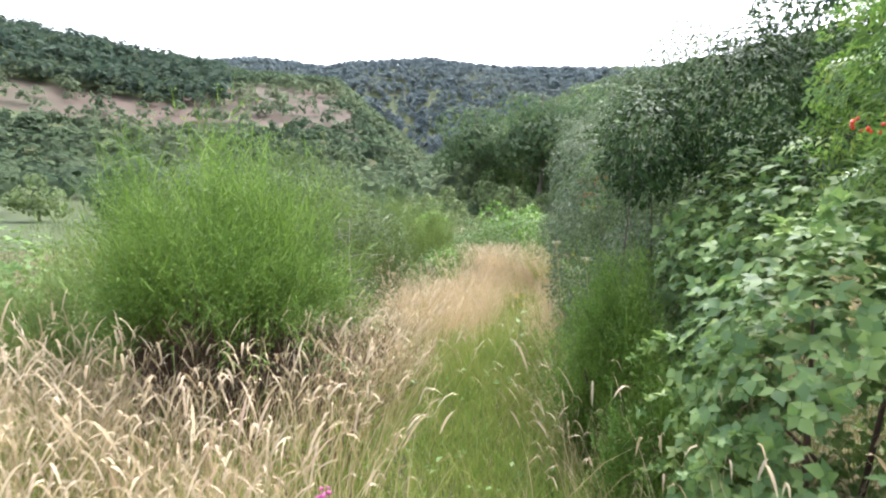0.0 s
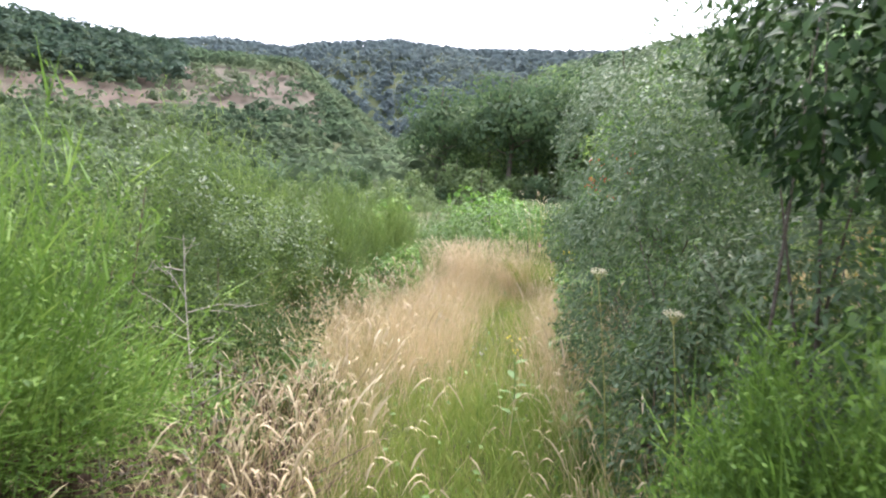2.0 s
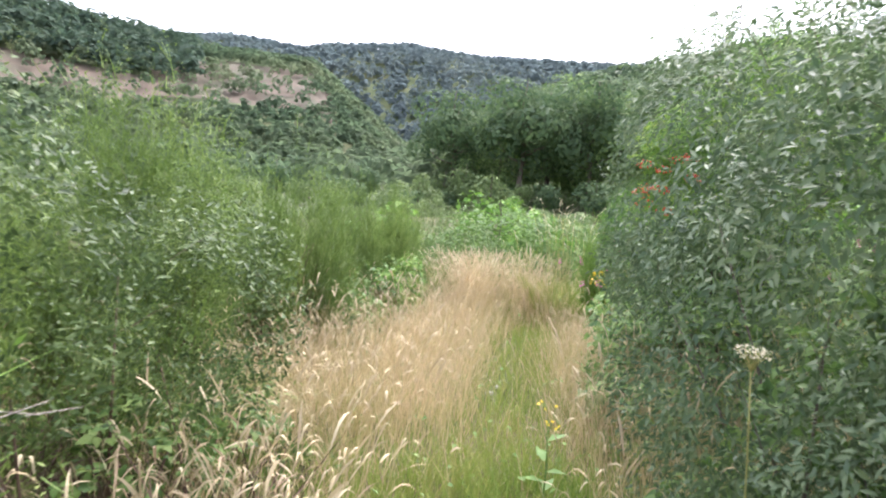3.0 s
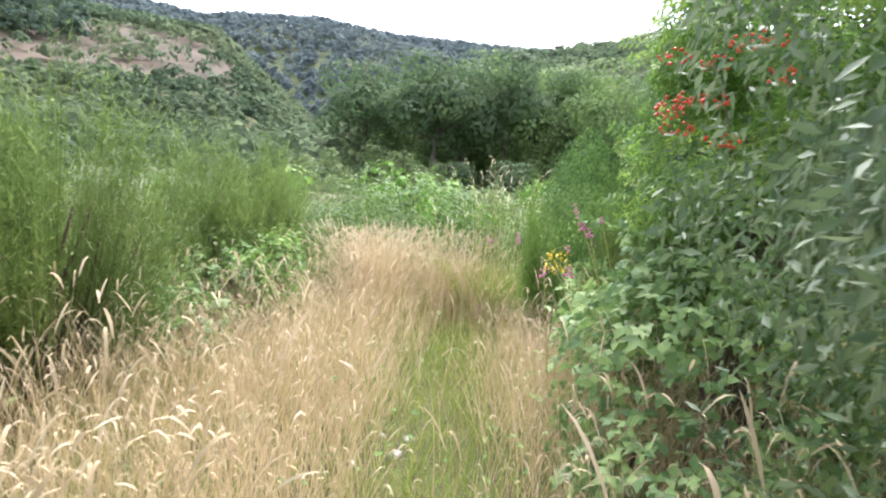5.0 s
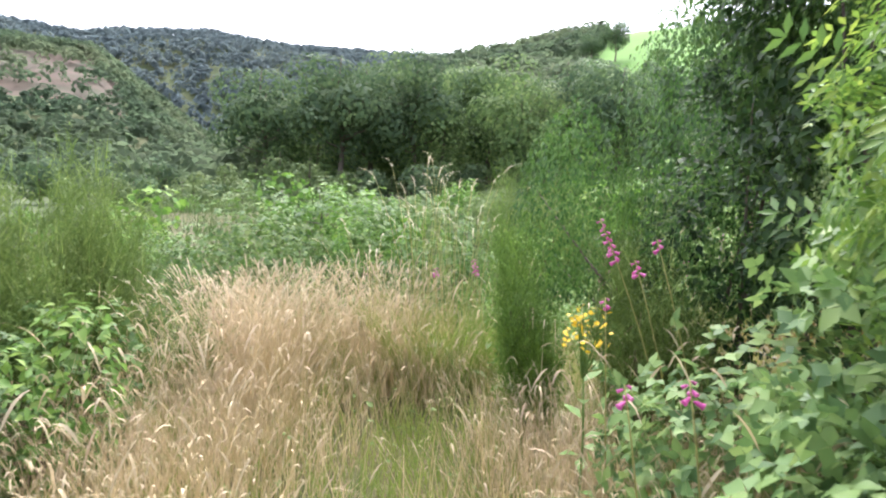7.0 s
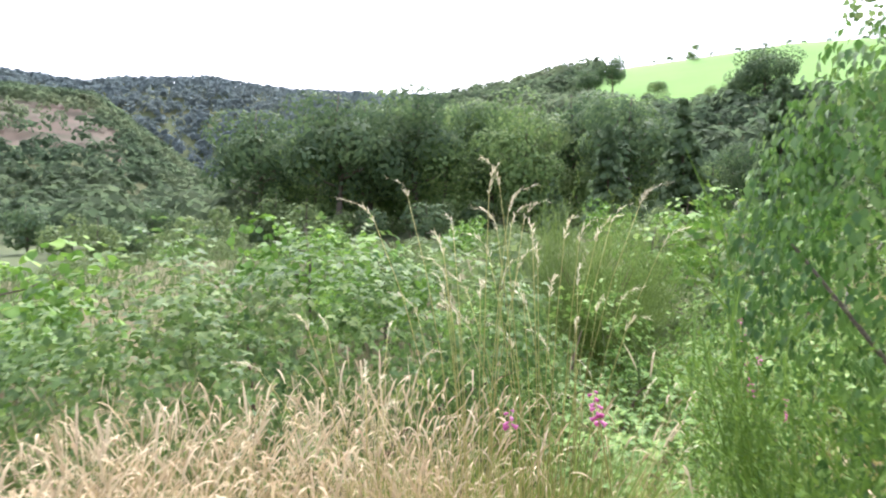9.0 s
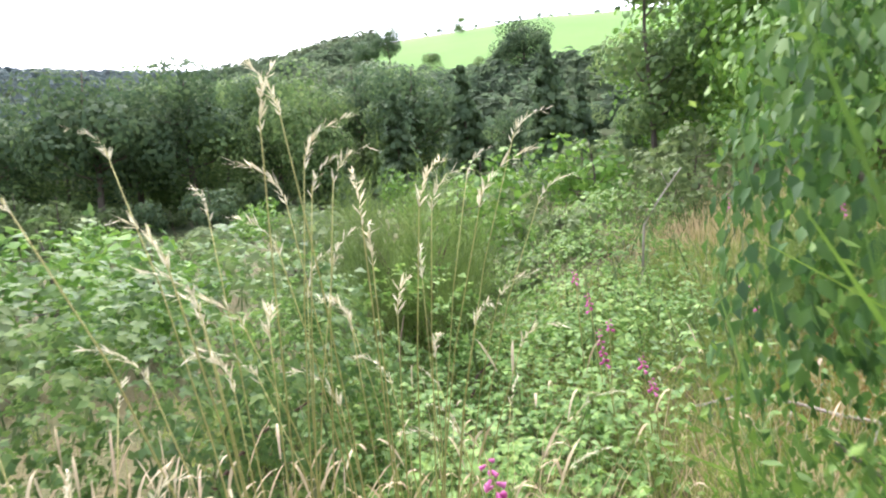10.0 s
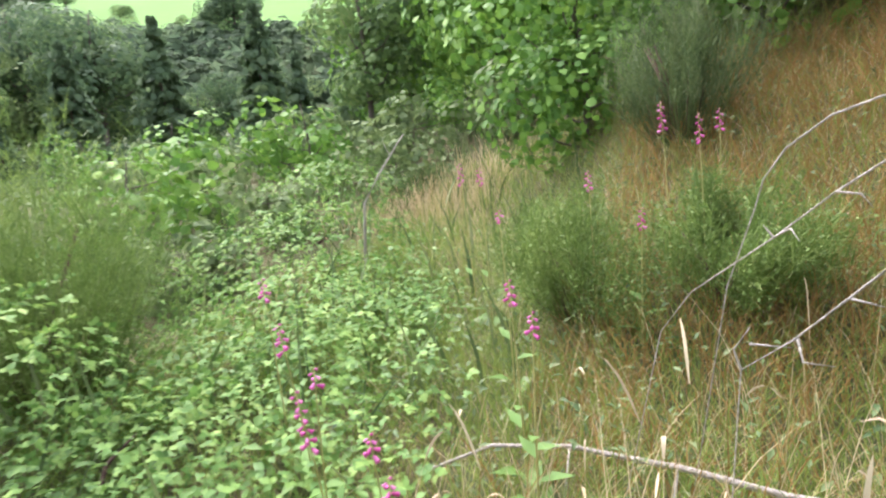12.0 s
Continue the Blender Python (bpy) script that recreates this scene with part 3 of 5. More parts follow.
def shell(lumps, n, depth=0.35, gap=0.15):
    """Points and outward directions near the surface of a heap of rounded lumps (x, y, z, rx, ry, rz), none inside another."""
    area = np.array([l[3] * l[4] + l[4] * l[5] + l[3] * l[5] for l in lumps])
    pick = RNG.choice(len(lumps), int(n * 1.7), p=area / area.sum())
    L = np.array(lumps, float)[pick]
    d = directions(len(pick))
    f = 1 - depth * RNG.uniform(0, 1, len(pick)) ** 1.6
    p = L[:, :3] + d * L[:, 3:] * (f * (1 + 0.14 * bumps(d * 3 + L[:, :3], 2.3)))[:, None]
    keep = bumps(p, 4.5) > -1 + gap * 2
    keep &= p[:, 2] > land(p[:, 0], p[:, 1]) + 0.02
    for q, l in enumerate(lumps):
        inside = (((p - np.array(l[:3])) / np.array(l[3:])) ** 2).sum(1) < 0.5
        keep &= ~(inside & (pick != q))
    return p[keep][:n], d[keep][:n]


def path_x(y):
    return np.interp(y, [-3, 0, 4.2, 6, 8.4, 10.4, 11.4, 12.2], [0.05, 0.06, 0.23, 0.48, 0.98, 1.4, 2.0, 3.9])


def beside(p):
    """True off the trodden line."""
    return np.abs(p[:, 0] - path_x(p[:, 1])) > np.where(p[:, 1] < 10.8, 0.56 + 0.16 * bumps(p, 5.0), 0.32)


def leafy(name, lumps, n, shape, size, mat, label, category, single=0, droop=0.3, depth=0.35, gap=0.15, stems=10, stem_mat=None, flat=0.6, leaf_name="leaf", gather=0.7, shoots=0, shoot=0.6, stem_r=0.018):
    """A bush or bramble heap: stems out to its lumps, leaves over them, some leaves single parts."""
    x, y = lumps[0][0], lumps[0][1]
    o = np.array([x, y, land_at(x, y)])
    base = new(name)
    base.matrix_basis = pose(*o)
    p, d = shell(lumps, n, depth, gap)
    along = np.cross(d, directions(len(p))) + 0.5 * d + np.array([0, 0, -droop])
    up = d + flat * np.array([0, 0, 1]) + 0.55 * directions(len(p))
    sz = RNG.uniform(0.65, 1.3, len(p)) * size
    if shoots:
        m = 22
        w = RNG.integers(0, len(p), shoots)
        go = unit(d[w] * (1, 1, 0.4) + 0.5 * directions(shoots) + (0, 0, 0.55)) * RNG.uniform(0.5, 1.2, (shoots, 1)) * shoot
        free = beside(p[w] + go)
        w, go = w[free], go[free]
        shoots = len(w)
        f = np.tile(np.linspace(0.1, 1.0, m), shoots)[:, None]
        on = np.repeat(p[w], m, 0) + f * np.repeat(go, m, 0) - (0, 0, 1) * f**2 * 0.45 * shoot
        way = unit(np.repeat(go, m, 0)) + 0.9 * directions(shoots * m) + (0, 0, -droop * 0.5)
        p, d = np.concatenate([p, on]), np.concatenate([d, way])
        along, up = np.concatenate([along, way]), np.concatenate([up, directions(len(on)) * 0.6 + (0, 0, 0.8)])
        sz = np.concatenate([sz, RNG.uniform(0.6, 1.1, len(on)) * size * np.tile(np.linspace(1.1, 0.6, m), shoots)])
        tagged(part("shoot_mass", mesh_of("shoot_mass", *ribbons(p[w] - o, p[w] + go - (0, 0, 0.45 * shoot) - o, np.tile([0, 0, 0.12 * shoot], (shoots, 1)), np.full(shoots, 0.005), 3), stem_mat or M_BARK), base), kind="stuff")
    off = beside(p)
    p, d, along, up, sz = p[off], d[off], along[off], up[off], sz[off]
    part("foliage", mesh_of("foliage", *scattered(shape, (p - o)[single:], along[single:], up[single:], sz[single:]), mat), base)
    if single:
        one = mesh_of(leaf_name, *shape, mat)
        for q in range(single):
            ax = Vector(along[q]).normalized()
            ay = Vector(up[q]).cross(ax).normalized()
            m = Matrix((ax, ay, ax.cross(ay))).transposed().to_4x4()
            part(leaf_name, one, base, Matrix.Translation(Vector(p[q] - o)) @ m @ Matrix.Scale(sz[q], 4))
    for k in range(stems):
        l = lumps[k % len(lumps)]
        e = np.array(l[:3]) - o + directions(1)[0] * np.array(l[3:]) * 0.7
        s = np.array([RNG.uniform(-0.2, 0.2), RNG.uniform(-0.2, 0.2), -0.05]) + (np.array([l[0], l[1], land_at(l[0], l[1])]) - o) * gather
        s[2] = land_at(s[0] + x, s[1] + y) - o[2] - 0.05
        mid = (s + e) / 2 + (0, 0, 0.15)
        part("stem", mesh_of("stem", *tube([s, mid, e], [stem_r, stem_r * 0.66, stem_r * 0.22], 5), stem_mat or M_BARK), base)
    return tagged(base, label, category)


broom("broom_bush", -1.42, 3.7, 0.84, 2.05, M_BROOM_FRESH, "large bright green broom bush with bare brown lower stems", 1400, 0.006, dead=1.0, leaflets=34, leaflet=0.022, bare=0.2, lift=0.95, base_spread=0.6)
broom("broom_bush", -2.3, 5.8, 1.25, 2.1, M_BROOM, "broad green broom bush behind a thicket", 1000, dead=0.8, leaflets=30, leaflet=0.028, bare=0.5)
broom("broom_bush", -3.5, 5.2, 1.1, 1.6, M_BROOM, "light green broom bush beside a larger one", 700)
broom("broom_bush", -1.85, 7.6, 0.95, 2.3, M_BROOM, "tall green broom bush with brown stems beside the path", 1100, dead=0.9, leaflets=34, leaflet=0.028, bare=0.45)
broom("broom_bush", -1.25, 9.3, 0.8, 2.2, M_BROOM, "upright green broom beside the grass", 1000, dead=0.5, leaflets=24, leaflet=0.026)
broom("broom_bush", -2.6, 8.7, 1.2, 2.1, M_BROOM_DULL, "dull green broom bush on the slope", 900, leaflets=16)
broom("broom_bush", -0.55, 12.3, 1.05, 1.95, M_BROOM, "bright green rounded broom bush", 1300, leaflets=26, leaflet=0.024, dead=0.8, bare=0.45)
broom("broom_bush", -2.3, 12.6, 1.3, 1.7, M_BROOM_DULL, "spreading green broom bush", 800)
broom("broom_bush", 1.0, 3.55, 0.42, 1.25, M_BROOM_FRESH, "low soft green broom beside the path", 750, 0.005, leaflets=40, leaflet=0.024, dead=0.05, bare=0.15)
broom("broom_bush", 1.12, 2.85, 0.42, 0.85, M_BROOM_FRESH, "low soft green broom against the brambles", 420, 0.005, leaflets=30, leaflet=0.024, dead=0.05, bare=0.15)
broom("broom_bush", 2.5, 11.05, 0.42, 1.68, M_BROOM_FRESH, "fresh green broom leaning over the path", 620, 0.005, leaflets=55, leaflet=0.02, bare=0.25, dead=0.1, tilt=(-0.08, 0.2))
broom("broom_bush", 3.05, 10.6, 0.55, 1.35, M_BROOM, "green broom under a young tree", 420, 0.005, leaflets=30, leaflet=0.022, dead=0.1)
broom("broom_bush", 5.2, 16.0, 1.1, 2.15, M_BROOM, "bushy green broom on the slope", 900, leaflets=14)
broom("broom_bush", 7.1, 12.75, 0.75, 1.0, M_BROOM, "small broom bush at the foot of the bank", 420, leaflets=26)
broom("broom_bush", 6.75, 11.85, 0.6, 0.85, M_BROOM, "dark green broom bush among foxgloves", 320, leaflets=26)
broom("broom_bush", 4.8, 10.7, 0.3, 0.5, M_BROOM_DULL, "low broom bush behind a fallen branch", 160)
broom("broom_bush", 8.7, 12.2, 0.8, 1.5, M_BROOM_DULL, "broom bush high on the bank", 450)

leafy("thicket_bush", [(-0.98, 4.95, 1.1, 0.4, 0.4, 0.42), (-1.5, 5.1, 1.35, 0.6, 0.5, 0.5), (-0.8, 5.9, 0.85, 0.45, 0.5, 0.5), (-1.15, 6.6, 0.7, 0.55, 0.6, 0.8), (-2.0, 4.6, 1.0, 0.55, 0.5, 0.7)], 21000, narrow_shape(0.42), 0.03, M_THICKET, "grey-green small-leaved thicket beside the path", "bush", 80, droop=0.2, depth=0.5, gap=0.34, stems=12, flat=0.3, shoots=60, shoot=0.3, stem_mat=M_DEAD, stem_r=0.01)
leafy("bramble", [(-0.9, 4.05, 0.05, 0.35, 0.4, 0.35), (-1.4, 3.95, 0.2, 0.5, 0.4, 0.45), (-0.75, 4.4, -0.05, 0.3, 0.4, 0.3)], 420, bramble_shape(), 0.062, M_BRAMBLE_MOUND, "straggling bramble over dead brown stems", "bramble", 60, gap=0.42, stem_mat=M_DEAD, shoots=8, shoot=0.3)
# Added dark leaves that imitate the shaded hollow in the sallow's side.
leafy("shade_tree", [(1.25, 3.85, 1.8, 0.3, 0.32, 0.34), (1.4, 4.2, 1.95, 0.34, 0.34, 0.34), (1.85, 3.95, 2.1, 0.5, 0.45, 0.5), (2.3, 4.1, 1.9, 0.65, 0.6, 0.75), (2.7, 4.2, 2.7, 0.65, 0.6, 0.6)], 15000, leaf_shape(0.5), 0.046, M_SHADELEAF, "added dark foliage standing in for the shaded hollow of the sallow", "tree", 120, droop=0.6, gap=0.14, stems=6, gather=0.6, shoots=30, shoot=0.3, stem_r=0.01)
leafy("bramble", [(1.75, 1.9, 0.35, 0.75, 0.95, 0.75), (1.95, 2.9, 0.7, 0.75, 0.8, 0.95), (2.4, 1.9, 1.0, 0.8, 1.0, 1.0), (1.35, 1.35, 0.05, 0.5, 0.55, 0.42), (1.8, 3.55, 0.85, 0.52, 0.55, 0.9), (1.45, 2.2, 0.65, 0.5, 0.6, 0.75)], 9500, bramble_shape(), 0.088, M_BRAMBLE, "thick bramble bank with pale dusty green leaves", "bramble", 220, gap=0.28, stem_mat=M_DEAD, shoots=24, shoot=0.55)
leafy("bramble", [(2.25, 8.1, 0.1, 0.7, 0.85, 0.75), (2.9, 8.3, 0.6, 0.9, 1.0, 0.95), (1.85, 7.6, -0.2, 0.42, 0.55, 0.5), (2.65, 9.3, 0.0, 0.6, 0.6, 0.6)], 5200, bramble_shape(), 0.088, M_BRAMBLE, "bramble thicket with broad green leaves under a rowan", "bramble", 200, gap=0.28, stem_mat=M_DEAD, shoots=18, shoot=0.5)
leafy("bramble", [(0.9, 13.4, -0.1, 0.8, 0.7, 1.15), (1.8, 13.8, -0.05, 0.9, 0.7, 1.1), (0.0, 13.9, -0.3, 1.0, 0.9, 0.95), (2.7, 14.2, -0.1, 1.0, 0.8, 1.0), (0.35, 13.0, -0.4, 0.7, 0.45, 0.5), (1.6, 13.1, -0.4, 0.8, 0.4, 0.5)], 11500, bramble_shape(), 0.062, M_BRAMBLE_MOUND, "low bramble mound with yellowish green leaves closing the path", "bramble", 200, gap=0.28, stem_mat=M_DEAD, shoots=40, shoot=0.5)
leafy("bramble", [(3.9, 14.9, -0.3, 1.1, 0.9, 0.85), (4.3, 14.2, -0.75, 1.5, 1.0, 0.65), (3.7, 13.1, -0.8, 0.9, 0.6, 0.5), (5.6, 14.3, -0.8, 1.2, 0.9, 0.6), (6.9, 15.0, -0.75, 1.7, 1.2, 0.75), (8.4, 16.2, -0.55, 1.8, 1.4, 0.8), (6.2, 17.6, -0.8, 2.2, 1.5, 0.9), (10.8, 17.5, -0.3, 1.8, 1.5, 1.0)], 17000, bramble_shape(), 0.066, M_BRAMBLE_LIGHT, "wide spread of low brambles over the hollow", "bramble", 200, gap=0.3, stem_mat=M_DEAD, shoots=70, shoot=0.5)
leafy("bramble", [(-4.6, 6.0, -0.3, 1.2, 1.0, 1.3)], 1800, bramble_shape(), 0.10, M_PLANT, "light green nettle and bramble growth by the broom", "bramble", gap=0.2, stem_mat=M_DEAD)
leafy("bramble", [(-0.5, 11.0, -0.3, 0.6, 0.6, 0.6), (-0.2, 11.5, -0.15, 0.45, 0.45, 0.55), (-0.75, 9.9, -0.2, 0.5, 0.55, 0.5)], 1700, bramble_shape(), 0.075, M_BRAMBLE_MOUND, "small bramble clump at the grass edge", "bramble", gap=0.2, stem_mat=M_DEAD)

leafy("nettles", [(0.02, 10.85, 0.15, 0.2, 0.2, 0.42), (-0.25, 10.6, 0.05, 0.2, 0.2, 0.35)], 420, leaf_shape(0.5), 0.07, M_BRAMBLE_LIGHT, "bright yellowish green nettles at the edge of the straw", "nettles", 60, gap=0.2, droop=0.5, stems=10, stem_mat=M_PLANT, gather=1.0, stem_r=0.006)
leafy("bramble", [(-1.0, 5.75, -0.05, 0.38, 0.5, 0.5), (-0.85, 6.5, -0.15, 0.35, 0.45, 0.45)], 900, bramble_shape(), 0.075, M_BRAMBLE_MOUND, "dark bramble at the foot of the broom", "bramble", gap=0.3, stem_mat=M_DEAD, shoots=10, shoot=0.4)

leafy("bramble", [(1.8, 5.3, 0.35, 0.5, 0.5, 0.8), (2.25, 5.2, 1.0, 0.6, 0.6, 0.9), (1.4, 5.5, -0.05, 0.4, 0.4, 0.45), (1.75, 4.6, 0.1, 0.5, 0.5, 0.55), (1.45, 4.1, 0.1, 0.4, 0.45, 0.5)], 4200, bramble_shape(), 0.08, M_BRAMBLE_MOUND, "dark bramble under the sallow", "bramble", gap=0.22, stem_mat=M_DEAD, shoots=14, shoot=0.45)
leafy("sallow_bush", [(1.75, 4.5, 2.45, 0.45, 0.4, 0.42), (1.35, 4.75, 0.4, 0.42, 0.5, 0.55), (1.3, 4.95, 1.5, 0.4, 0.42, 0.6), (1.35, 5.4, 1.0, 0.48, 0.5, 0.8), (1.55, 4.15, 1.1, 0.42, 0.4, 0.5), (1.5, 4.15, 0.5, 0.4, 0.38, 0.5), (1.6, 4.75, 2.05, 0.5, 0.45, 0.6), (1.55, 4.65, 0.7, 0.5, 0.45, 0.7), (2.35, 5.75, 1.1, 1.3, 1.15, 1.15), (2.9, 6.0, 2.0, 1.0, 0.9, 0.95), (1.6, 5.9, 0.8, 0.8, 0.9, 0.8), (1.7, 5.95, 1.7, 0.7, 0.7, 0.75), (1.55, 6.85, 1.6, 0.5, 0.42, 0.85), (1.5, 6.5, 1.7, 0.4, 0.4, 0.6), (1.25, 6.1, 1.4, 0.33, 0.4, 0.65), (1.36, 6.35, 1.6, 0.36, 0.4, 0.55), (1.4, 6.0, 1.5, 0.5, 0.5, 0.75), (2.9, 6.4, 1.6, 1.1, 1.0, 1.2)], 68000, narrow_shape(0.34), 0.04, M_WILLOW, "grey-green sallow bush with narrow leaves leaning over the path", "sallow bush", 100, droop=0.5, depth=0.4, gap=0.1, stems=12, flat=0.25, shoots=230, shoot=0.6, stem_r=0.01)
leafy("young_rowan", [(2.75, 2.65, 1.9, 1.0, 0.95, 0.9), (2.45, 2.1, 2.5, 0.8, 0.8, 0.75), (3.2, 2.9, 2.9, 0.9, 0.9, 0.7)], 4600, pinnate_shape(), 0.15, M_ROWAN, "young rowan with bright green feathered leaves above brambles", "rowan tree", 160, droop=0.35, gap=0.3, stems=9, shoots=26, shoot=0.45)
leafy("young_rowan", [(2.65, 8.35, 1.25, 0.68, 0.62, 0.8), (2.5, 8.25, 1.85, 0.6, 0.55, 0.55), (3.1, 8.5, 2.1, 0.75, 0.7, 0.75)], 4300, pinnate_shape(), 0.135, M_ROWAN, "young rowan hung with clusters of red berries", "rowan tree", 200, droop=0.35, gap=0.32, stems=9, gather=0.2, shoots=12, shoot=0.3)
# This tree uses the same leaf colour with shade put in.
leafy("shade_tree", [(3.75, 9.75, 1.25, 0.75, 0.7, 1.1), (3.4, 9.75, 2.0, 0.55, 0.5, 0.6), (4.1, 9.9, 2.4, 0.85, 0.8, 0.8), (4.0, 10.6, 1.9, 0.5, 0.5, 0.6), (3.65, 10.75, 0.5, 0.5, 0.45, 0.9)], 13000, leaf_shape(0.55), 0.065, M_SHADELEAF, "leafy dark green young tree behind the berried rowan, shade put into its leaf colour", "tree", 120, droop=0.5, gap=0.3, stems=8, gather=0.2, shoots=50, shoot=0.5)
leafy("hanging_tree", [(3.55, 10.65, 1.3, 0.62, 0.58, 1.05), (2.88, 11.15, 0.95, 0.4, 0.35, 0.65), (3.75, 10.25, 2.5, 0.78, 0.72, 0.8), (2.8, 11.37, 0.8, 0.28, 0.15, 0.6)], 28000, leaf_shape(0.55), 0.031, M_BIRCH, "young tree with drooping green leaves beside the path", "tree", 200, droop=1.6, gap=0.15, stems=6, flat=0.1, gather=0.12)


# ---- grass ----
def spots(n, x0, x1, y0, y1, weight):
    x, y = RNG.uniform(x0, x1, n), RNG.uniform(y0, y1, n)
    k = RNG.uniform(size=n) < weight(x, y)
    return x[k], y[k]


def soft_noise(x, y, f):
    return bumps(np.stack([x, y, 0 * x], 1), f) * 0.5 + 0.5


def grass(name, x, y, height, width, lean, mat, label, segs=4, profile=None, head=None):
    n = len(x)
    base = np.stack([x, y, land(x, y) - 0.02], 1)
    a = RNG.uniform(0, 2 * np.pi, n)
    h = height * RNG.uniform(0.55, 1.15, n)
    out = h * lean * RNG.uniform(0.2, 1.2, n)
    tip = base + np.stack([np.cos(a) * out, np.sin(a) * out, h], 1)
    bend = np.stack([-np.cos(a) * out * 0.25, -np.sin(a) * out * 0.25, h * 0.12], 1)
    ob = new(name, mesh_of(name, *ribbons(base, tip, bend, RNG.uniform(0.7, 1.3, n) * width, segs, profile), mat))
    tagged(ob, label, "grass", kind="stuff")
    if head:
        size, fat = head
        fall = tip + np.stack([np.cos(a), np.sin(a), RNG.uniform(-0.5, 1.6, n)], 1) * size * RNG.uniform(0.5, 1.1, (n, 1))
        arch = np.stack([0 * a, 0 * a, size * RNG.uniform(0.2, 0.8, n)], 1)
        w = RNG.uniform(0.7, 1.3, n) * fat
        prof = [0.3, 0.9, 1.0, 0.75, 0.15]
        ob = new("seed_heads", mesh_of("seed_heads", *ribbons(tip, fall, arch, w, 4, prof), M_HEAD))
        tagged(ob, "pale dry seed heads above the grass", "grass", kind="stuff")


def near_path(x, y, wide):
    return np.exp(-(((x - path_x(y)) / wide) ** 2))


def clear(x, y):
    """Less grass under the brooms."""
    return 1 - 0.85 * ((np.hypot((x + 1.4) / 0.75, (y - 4.0) / 0.6) < 1) | (np.hypot((x + 2.2) / 1.2, (y - 5.7) / 1.2) < 1) | (np.hypot(x + 1.85, y - 7.6) < 0.75))


def brambly(x, y):
    return ((y > 12.9) & (x < 5.5)) | ((y > 13.5 + (x - 5) * 0.35) & (x >= 5.5))


x, y = spots(50000, -5, 6.5, -2, 17, lambda x, y: clear(x, y) * (0.4 + 0.6 * soft_noise(x, y, 1.1)) * np.where(brambly(x, y), 0.15, 1))
grass("grass", x, y, 0.36, 0.0065, 0.7, M_GREENGRASS, "rough green meadow grass", 2)
x, y = spots(26000, -0.6, 3.2, -2, 12, lambda x, y: near_path(x, y, 0.42))
grass("grass", x, y, 0.24, 0.006, 0.8, M_GREENGRASS, "short trodden green grass along the path", 2)
x, y = spots(60000, -4, 6, -1, 12.6, lambda x, y: clear(x, y) * np.where((y > 10.3) & (np.abs(x - path_x(y)) < 0.35), 0, 1) * (1 - 0.93 * near_path(x, y, 0.42)) * (0.25 + 0.75 * soft_noise(x, y, 1.4)) * np.where((x < 2.2 + 0.2 * y), 1, 0.35) * np.where(x < -0.6 - 0.1 * np.abs(y - 3), 0.75, 1) * np.where((y > 2.2) & (y < 6.3) & (x > -0.75), 0.22, 1) * 0.75)
grass("dry_grass", x, y, 0.6, 0.0042, 0.62, M_STRAW, "dry straw-coloured meadow grass", 3)
x, y = spots(19000, -4, 4.5, -0.5, 12.9, lambda x, y: clear(x, y) * (1 - 0.95 * near_path(x, y, 0.45)) * (0.2 + 0.8 * soft_noise(x, y, 1.7)) * np.where(x < path_x(y), 1, 0.85) * np.where(y < 4.5, np.where(x < 0, 1.0, 0.3), 0.75) * (np.abs(x - path_x(y)) > 0.5))
grass("dry_grass", x, y, 0.8, 0.0036, 0.66, M_STRAW, "tall bent grass with curled seed heads", 4, None, (0.115, 0.011))
x, y = spots(5200, -3.6, -0.3, 0.9, 3.3, lambda x, y: (0.25 + 0.75 * soft_noise(x, y, 2.2)) * (x < path_x(y) - 0.5) * 0.8)
grass("dry_grass", x, y, 0.82, 0.004, 0.6, M_STRAW, "deep straw grass with pale curled heads before the broom", 4, None, (0.10, 0.0085))
x, y = spots(6000, -3.6, -0.1, 0.6, 3.2, lambda x, y: (0.2 + 0.8 * soft_noise(x, y, 1.5)) * (x < path_x(y) - 0.5))
grass("grass", x, y, 0.6, 0.006, 0.6, M_GREENGRASS, "tall green grass blades among the straw", 3)
x, y = spots(3000, -1.0, -0.12, 3.4, 7.6, lambda x, y: (0.2 + 0.8 * soft_noise(x, y, 2.6)) * (x < path_x(y) - 0.52) * 0.8)
grass("dry_grass", x, y, 0.66, 0.0038, 0.7, M_STRAW, "bent straw grass with pale curled heads on the verge", 4, None, (0.11, 0.011))
x, y = spots(3200, 0.5, 1.25, 2.6, 8.2, lambda x, y: (0.15 + 0.85 * soft_noise(x, y, 2.9)) * (x > path_x(y) + 0.52) * 0.6)
grass("dry_grass", x, y, 0.55, 0.0038, 0.75, M_STRAW, "bent straw grass with pale curled heads on the verge", 4, None, (0.10, 0.010))
x, y = spots(9000, -1.0, 1.2, 2.4, 6.8, lambda x, y: 0.3 + 0.7 * soft_noise(x, y, 2.1))
grass("grass", x, y, 0.3, 0.008, 0.9, M_GREENGRASS, "lush green grass along the verge", 3)
x, y = spots(30000, -0.9, 2.6, 7.2, 12.9, lambda x, y: (1 - 0.9 * near_path(x, y, 0.42)) * (0.1 + 0.9 * soft_noise(x, y, 2.4)) * 0.6 * (np.abs(x - path_x(y)) > 0.26))
grass("dry_grass", x, y, 0.54, 0.0042, 0.5, M_STRAW, "dense patch of fine golden grass on the path", 3, None, (0.07, 0.006))
